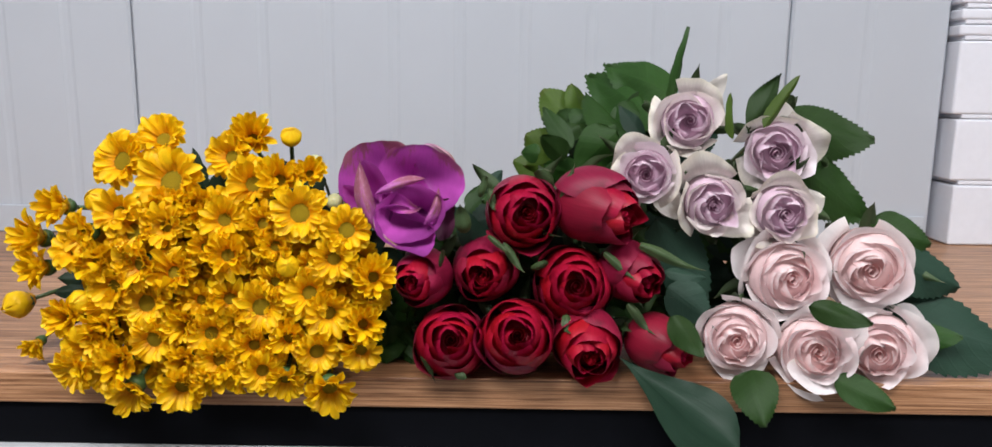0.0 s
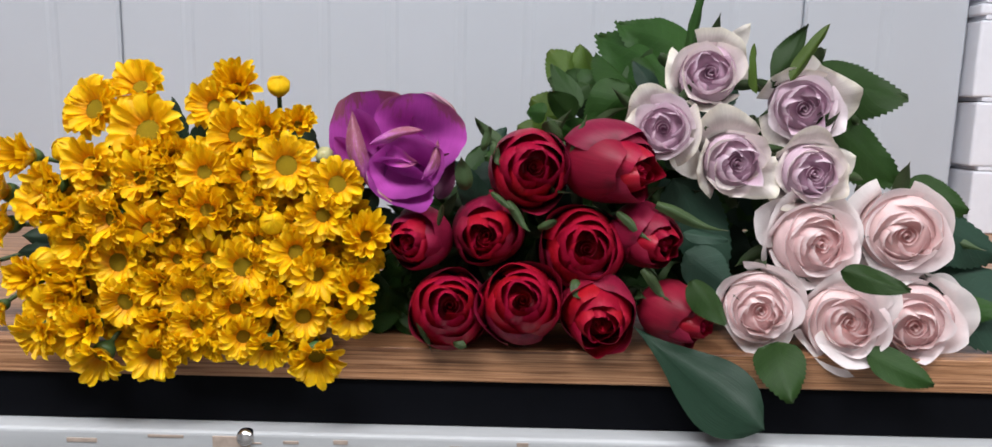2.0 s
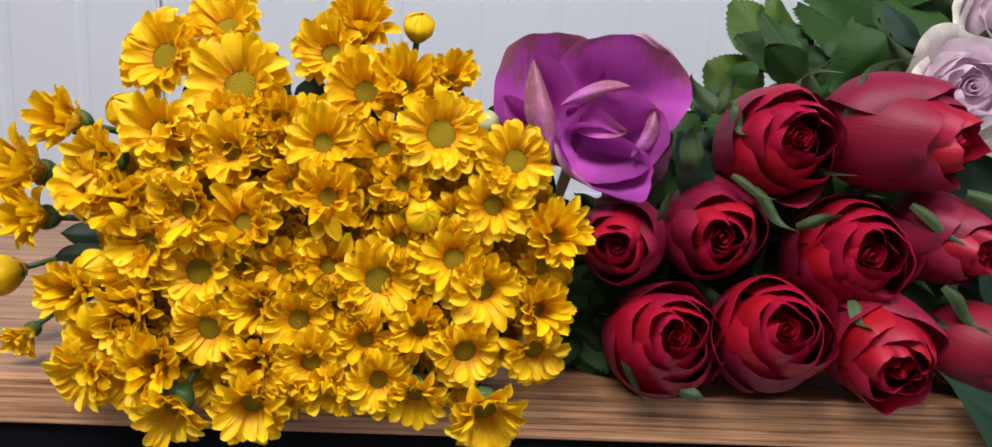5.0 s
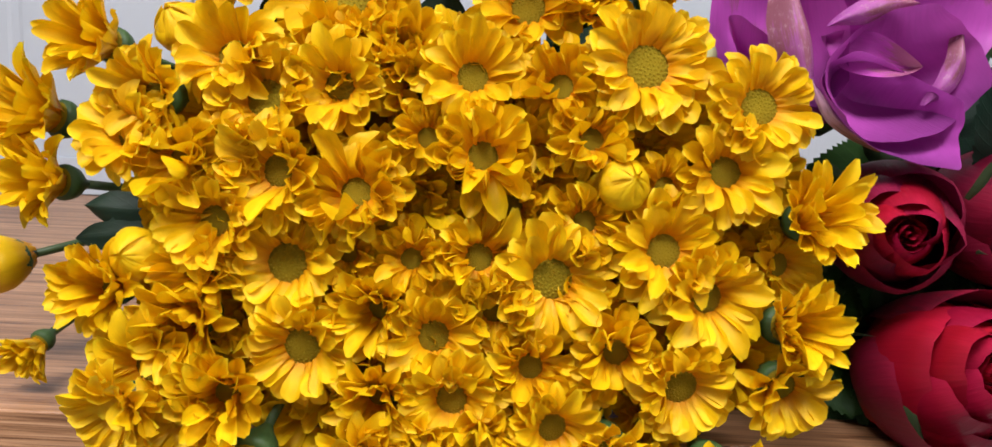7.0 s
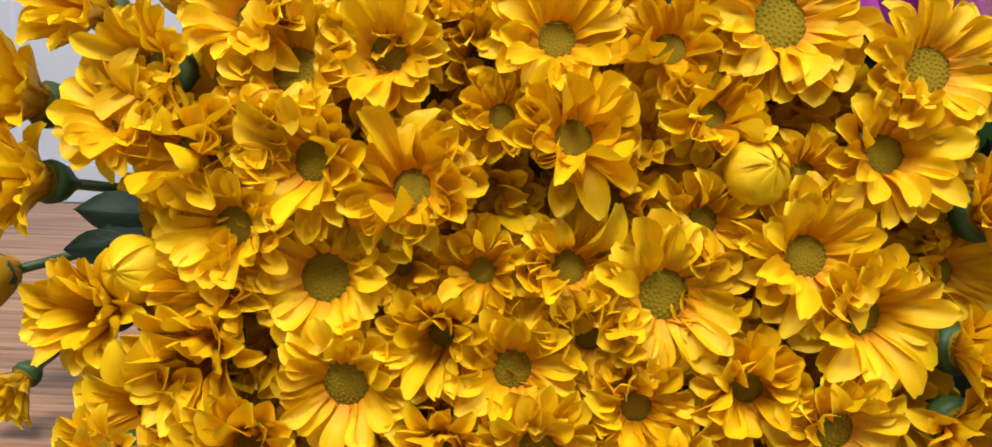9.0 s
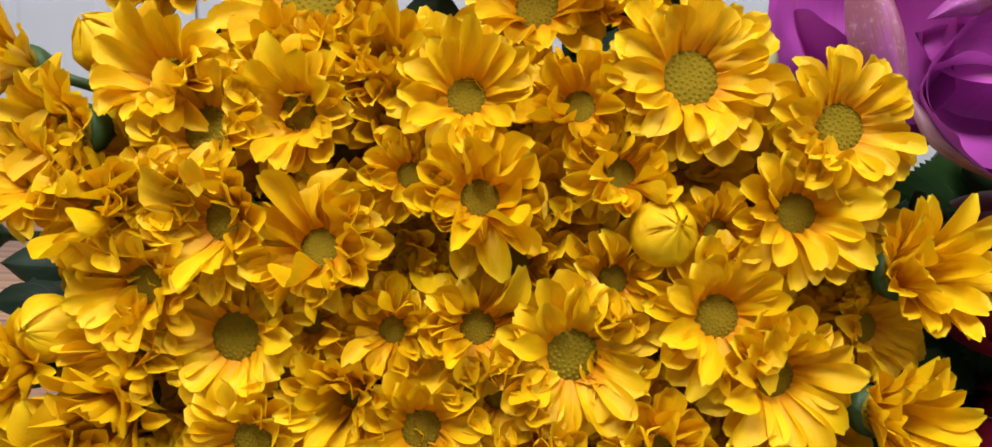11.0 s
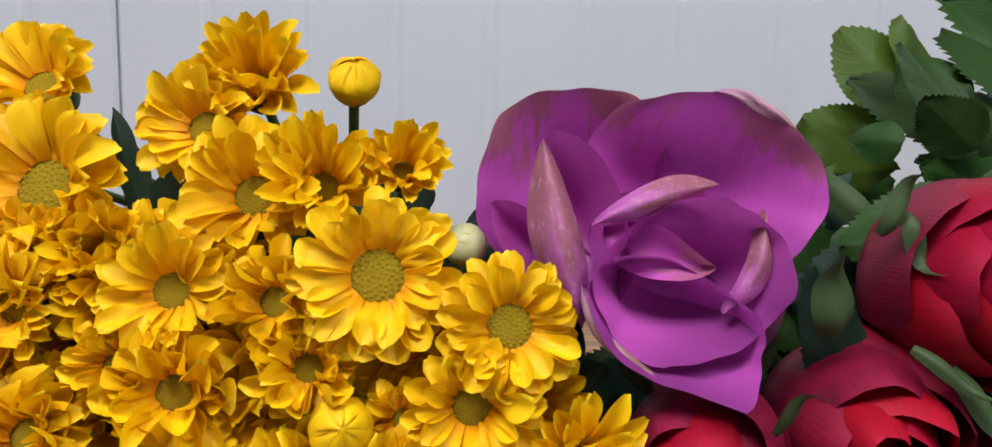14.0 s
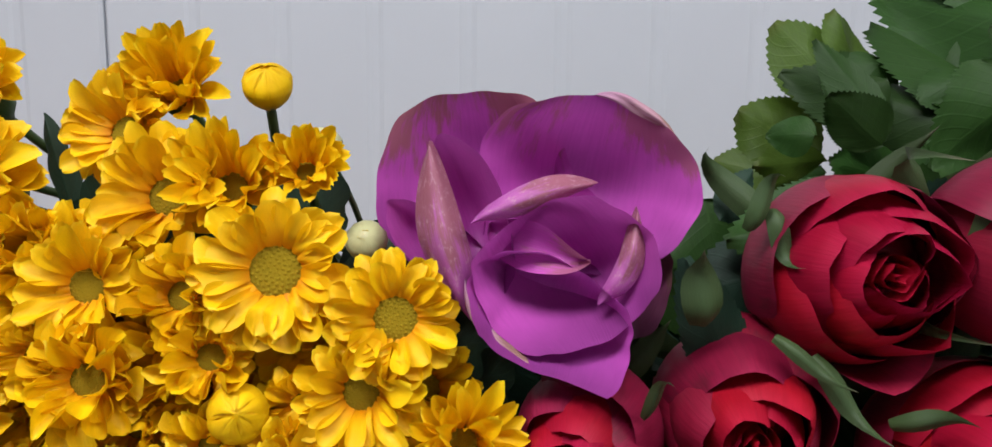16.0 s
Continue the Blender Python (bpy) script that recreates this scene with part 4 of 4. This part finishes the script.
stray_sepal(r5, SEPALS[1], (0.131, 0.014, 0.110), (0.179, 0.002, 0.091), 0.014)
stray_sepal(r8, SEPALS[2], (0.074, 0.002, 0.056), (0.074, -0.010, 0.039), 0.013)
stray_sepal(r5, SEPALS[3], (0.123, 0.010, 0.063), (0.143, -0.002, 0.041), 0.012)
stray_sepal(r7, SEPALS[4], (-0.040, 0.004, 0.026), (-0.028, -0.008, 0.003), 0.009)
stray_sepal(r7, SEPALS[0], (-0.013, -0.006, 0.010), (-0.002, -0.018, 0.010), 0.01)
stray_sepal(r3, SEPALS[1], (0.024, 0.014, 0.110), (0.041, 0.002, 0.087), 0.01)
stray_sepal(r4, SEPALS[2], (0.046, 0.012, 0.090), (0.065, 0.000, 0.101), 0.009)
stray_sepal(r1, SEPALS[3], (0.012, 0.022, 0.152), (0.018, 0.010, 0.135), 0.01)
leaf(l2, ROSE_LEAF[1], (0.086, 0.125, 0.176), (0.060, 0.140, 0.213), (0.1, -1, 0.2), 0.02)
leaf(r1, DULL_LEAF[0], (0.008, 0.070, 0.142), (0.023, 0.085, 0.160), (0.1, -1, 0.2), 0.014)
leaf(l2, ROSE_LEAF[2], (0.056, 0.120, 0.172), (0.040, 0.135, 0.171), (0.1, -1, 0.2), 0.018)

back = random.Random(77)
for k in range(126):
    host = (r1, r2, r3, r4, r5, r6, r7, r8, r9, r10, p3, p1, p4, l1, l2, l3, l4, l5)[k % 18]
    hx, hz = host.location.x + back.uniform(-0.035, 0.035), max(0.028, host.location.z + back.uniform(-0.045, -0.006))
    hy = host.location.y + back.uniform(0.072, 0.110)
    an = back.uniform(0, 6.28)
    d = Vector((math.cos(an), back.uniform(-0.25, 0.1), 0.6 * math.sin(an))) * back.uniform(0.022, 0.032)
    c = Vector((hx, hy, hz))
    leaf(host, back.choice(ROSE_LEAF + DULL_LEAF), c - d, c + d, (back.uniform(-0.4, 0.4), -1, back.uniform(-0.1, 0.6)), back.uniform(0.034, 0.046))

hosts = (r1, r2, r3, r4, r5, r6, r7, r8, r9, r10, p1, p3, l2, l3, l5)
for k in range(48):
    c = Vector((-0.055 + 0.036 * (k % 8) + back.uniform(-0.01, 0.01), back.uniform(0.095, 0.13), 0.018 + 0.024 * (k // 8) + back.uniform(-0.006, 0.006)))
    if c.z > 0.125 - max(0.0, 0.06 - c.x) * 0.4:
        continue
    host = min(hosts, key=lambda o: (o.location - c).length)
    an = back.uniform(0, 6.28)
    d = Vector((math.cos(an), -0.1, 0.45 * math.sin(an))) * 0.03
    leaf(host, back.choice(ROSE_LEAF + DULL_LEAF), c - d, c + d, (back.uniform(-0.3, 0.3), -1, 0.15), 0.042)

# leaves added low beside the chrysanthemums to darken a gap that lies in shade
for x0, z0 in ((-0.062, 0.030), (-0.050, 0.022), (-0.040, 0.034), (-0.030, 0.020), (-0.058, 0.050), (-0.068, 0.018), (-0.078, 0.012), (-0.020, 0.014), (-0.045, 0.012), (-0.085, 0.022), (-0.062, 0.036), (-0.035, 0.052)):
    c = Vector((x0, 0.045, z0))
    d = Vector((back.uniform(-1, 1), -0.2, back.uniform(-0.4, 0.4))).normalized() * 0.024
    leaf(r6, back.choice(ROSE_LEAF), c - d, c + d, (back.uniform(-0.3, 0.3), -1, 0.3), 0.03)

for k in range(72):
    host = (l1, l2, l2, l1, l4, l5)[k % 6]
    if k % 6 < 4:
        c = Vector((back.uniform(0.060, 0.160), back.uniform(0.11, 0.20), back.uniform(0.125, 0.220)))
        c.z -= max(0.0, 0.11 - c.x) * 0.8
    else:
        c = Vector((back.uniform(0.18, 0.25), back.uniform(0.085, 0.11), back.uniform(0.10, 0.150)))
    an = back.uniform(2.2, 4.2) if k % 6 < 4 else back.uniform(-0.9, 0.9)
    d = Vector((math.cos(an), back.uniform(-0.3, 0.1), 0.8 * math.sin(an) + 0.2)) * back.uniform(0.011, 0.021)
    leaf(host, back.choice(ROSE_LEAF + ROSE_LEAF + PALE_LEAF), c - d, c + d, (back.uniform(-0.7, 0.7), -1, back.uniform(-0.2, 0.8)), back.uniform(0.018, 0.030))

greens = thing("chrysanthemum_spray", pose(-0.19, 0.30, 0.004), "dark green lobed chrysanthemum leaves on thin stalks", "foliage", CHRYS_GROUP)
for k, (bx, by, bz, tx, ty, tz, wd) in enumerate((
        (-0.222, 0.055, 0.135, -0.232, 0.052, 0.178, 0.012), (-0.215, 0.050, 0.115, -0.205, 0.045, 0.160, 0.034), (-0.225, 0.050, 0.105, -0.222, 0.045, 0.145, 0.030),
        (-0.150, 0.060, 0.125, -0.160, 0.062, 0.168, 0.024), (-0.135, 0.060, 0.130, -0.138, 0.062, 0.170, 0.024), (-0.120, 0.055, 0.110, -0.100, 0.060, 0.150, 0.030),
        (-0.290, 0.025, 0.072, -0.336, 0.022, 0.074, 0.022), (-0.300, 0.025, 0.066, -0.338, 0.020, 0.062, 0.018), (-0.275, 0.045, 0.130, -0.262, 0.045, 0.165, 0.020),
        (-0.175, 0.045, 0.110, -0.180, 0.040, 0.140, 0.030), (-0.110, 0.040, 0.100, -0.085, 0.040, 0.125, 0.030), (-0.100, 0.046, 0.082, -0.076, 0.046, 0.112, 0.032),
        (-0.104, 0.050, 0.108, -0.090, 0.050, 0.134, 0.028), (-0.092, 0.052, 0.068, -0.066, 0.050, 0.096, 0.032))):
    hang_world("leaf", DARK_LEAF[k % 3], greens, span((bx, by, bz), (tx, ty, tz), (0.1, -1, 0.1), wd))
    stem_to("stalk", greens, (bx, by, bz), (0, 1, -0.4), BUNCH + Vector((0.004 * (k - 5), 0.0, -0.012)), 0.0012, 0.002, M_STEM)
for k in range(40):
    an, rr = k * 2.39996, math.sqrt((k + 0.5) / 40)
    c = Vector((-0.195 + 0.115 * rr * math.cos(an), 0.055 + 0.03 * back.random(), 0.072 + 0.058 * rr * math.sin(an)))
    d = Vector((back.uniform(-1, 1), -0.2, back.uniform(-1, 1))).normalized() * 0.026
    hang_world("leaf", DARK_LEAF[k % 3], greens, span(c - d, c + d, (back.uniform(-0.3, 0.3), -1, 0.1), 0.04))
for bx, by, bz, s in ((-0.131, 0.050, 0.167, 0.0070), (-0.112, 0.034, 0.138, 0.0065)):
    t = thing("green_bud", frame_of((bx, by, bz), (0.1, -1, 0.5)), "small tight pale yellow-green chrysanthemum bud", "flower bud", CHRYS_GROUP)
    for k in range(9):
        hang("petal", PETALS[k], t, Matrix.Rotation(k * 0.698, 4, "Z") @ Matrix.Translation((s * 0.8, 0, -s * 0.9)) @ Matrix.Rotation(-radians(112), 4, "Y") @ Matrix.Diagonal((s * 2.0, s * 2.4, s, 1)))
    hang("bud_cap", lathe("bud_cap", [(s * 0.3, -s * 1.1), (s * 0.95, -s * 0.6), (s * 1.08, 0), (s * 0.85, s * 0.55), (s * 0.45, s * 0.85), (0.0001, s * 0.95)], M_BUDTIP), t)
    stem_to("stem", t, Vector((bx, by, bz)) + Vector((0, 0.008, -0.004)), (0, 1, -0.5), BUNCH, 0.0012, 0.002, M_STEM)


# ---- the large purple bloom ----
U = 1.0 / 5600.0
BLOOM = (-0.0572, 0.014, 0.1458)


def shell(cx, cz, ax, az, depth, cup, mat, sharp=0.0, tilt=0.0, lean=0.0, roll=0.0, seed=1, full=0.42, lens=0.0, uneven=0.035):
    """A broad petal: a bulged, slightly uneven oval about (cx, cz) with half axes ax and az, in units of U; its rim comes forward by
    cup, it leans forward towards its end by lean and towards its side by tilt, and its edge rolls back by roll."""
    r = random.Random(seed)
    ph, ph2 = r.uniform(0, 6), r.uniform(0, 6)

    def fn(u, v):
        w = 2 * v - 1
        s, t = u * math.sqrt(1 - w * w * full), w * math.sqrt(1 - u * u * full)
        s, t = s * (1 - sharp * t * t), t * (1 - lens * s * s)
        rr = s * s + t * t
        an = math.atan2(t, s)
        k = 1 + uneven * rr * (math.sin(2 * an + ph) + 0.7 * math.sin(5 * an + ph2) + 0.25 * math.sin(13 * an + ph))
        x = cx + k * (s * ax[0] + t * az[0])
        z = cz + k * (s * ax[1] + t * az[1])
        y = depth - cup * rr - tilt * s - lean * t + 6 * math.sin(5 * s + 4 * t + ph) * rr + 3 * math.sin(11 * s - 6 * t + ph) * rr
        k = max(0.0, rr - 0.72) / 0.28
        y += roll * k * k
        return (x * U, y * U, z * U)

    return sheet("petal", fn, 28, 28, mat)


def curled(base, mid, tip, half, fold, mat, seed=1, bias=0.0, peak=0.45):
    """A narrow petal along a bent midrib of three points (across, depth, height, in units of U), half wide at its peak; one side may
    be broader than the other by bias, and both edges fold back by fold."""
    r = random.Random(seed)
    ph = r.uniform(0, 6)
    line = [Vector(p) for p in (base, mid, tip)]
    power = math.log(0.5) / math.log(peak)

    def fn(u, v):
        p = line[0] * (1 - v) ** 2 + line[1] * 2 * v * (1 - v) + line[2] * v * v
        d = ((line[1] - line[0]) * (1 - v) + (line[2] - line[1]) * v).normalized()
        side = Vector((0, -1, 0)).cross(d).normalized()
        w = half * max(0.0, math.sin(math.pi * v ** power)) ** 0.8 * (1 + bias * u)
        q = p + side * (u * w + 2 * math.sin(9 * v + ph)) + Vector((0, fold * u * u + 3 * math.sin(6 * v + 3 * u + ph) + 2 * math.sin(17 * v + ph), 0))
        return q * U

    return sheet("petal", fn, 12, 24, mat)


bloom = thing("purple_bloom", pose(BLOOM[0], BLOOM[1], BLOOM[2]), "large waxy purple bloom with browned, wilting petal edges", "flower")
dry = "folded petal edge, dried pale brown"
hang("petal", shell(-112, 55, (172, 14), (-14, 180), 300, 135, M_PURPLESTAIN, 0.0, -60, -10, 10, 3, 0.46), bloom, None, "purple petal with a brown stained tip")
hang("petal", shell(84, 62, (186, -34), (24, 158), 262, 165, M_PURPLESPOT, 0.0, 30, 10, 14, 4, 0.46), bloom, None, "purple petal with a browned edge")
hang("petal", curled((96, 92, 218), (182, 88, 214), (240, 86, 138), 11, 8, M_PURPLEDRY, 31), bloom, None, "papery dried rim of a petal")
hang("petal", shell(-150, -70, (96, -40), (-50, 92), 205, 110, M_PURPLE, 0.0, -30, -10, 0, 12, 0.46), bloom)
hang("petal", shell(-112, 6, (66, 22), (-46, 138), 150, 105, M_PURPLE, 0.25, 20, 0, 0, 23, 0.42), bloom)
hang("petal", curled((-106, 20, -164), (-150, -66, -40), (-182, 30, 138), 40, 40, M_PURPLEPALE, 7, 0.15, 0.52), bloom, None, dry)
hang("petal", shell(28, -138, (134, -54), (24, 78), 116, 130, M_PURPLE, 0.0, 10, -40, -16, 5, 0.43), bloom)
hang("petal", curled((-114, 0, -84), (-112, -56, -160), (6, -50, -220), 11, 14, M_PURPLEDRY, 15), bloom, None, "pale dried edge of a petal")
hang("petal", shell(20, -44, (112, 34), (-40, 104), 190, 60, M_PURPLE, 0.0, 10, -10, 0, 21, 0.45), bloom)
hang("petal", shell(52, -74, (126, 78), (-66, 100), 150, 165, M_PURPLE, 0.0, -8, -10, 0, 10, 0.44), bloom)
hang("petal", curled((106, 0, -128), (168, -28, -60), (166, 26, 34), 22, 22, M_PURPLEPALE, 14, -0.2), bloom, None, dry)
hang("petal", curled((-80, 70, 0), (-10, 30, -56), (92, 28, -54), 42, -26, M_PURPLETIP, 9, 0.1, 0.42), bloom, None, "short inner petal with a brown tip")
hang("petal", curled((-102, -34, 8), (-10, -30, 62), (104, 60, 72), 25, 24, M_PURPLEPALE, 8, 0.0, 0.52), bloom, None, dry)
hang("petal", shell(190, -122, (44, -26), (30, 92), 165, 40, M_PURPLEDARK, 0.2, 20, 0, 0, 11), bloom, None, "shrivelled dark outer petal")
start = Vector(BLOOM) + Vector((0, 0.058, -0.012))
hang_world("hip", tube("hip", bezier(start - Vector((0, 0.004, 0)), start + Vector((0, 0.012, -0.002)), start + Vector((0, 0.03, -0.008)), 6), [0.022, 0.024, 0.019, 0.012, 0.008, 0.006, 0.0045], M_STEM, 12), bloom)
stem_to("stem", bloom, start + Vector((0, 0.028, -0.008)), (0, 1, -0.3), (-0.06, 0.42, 0.006), 0.0045, 0.0045, M_STEM)
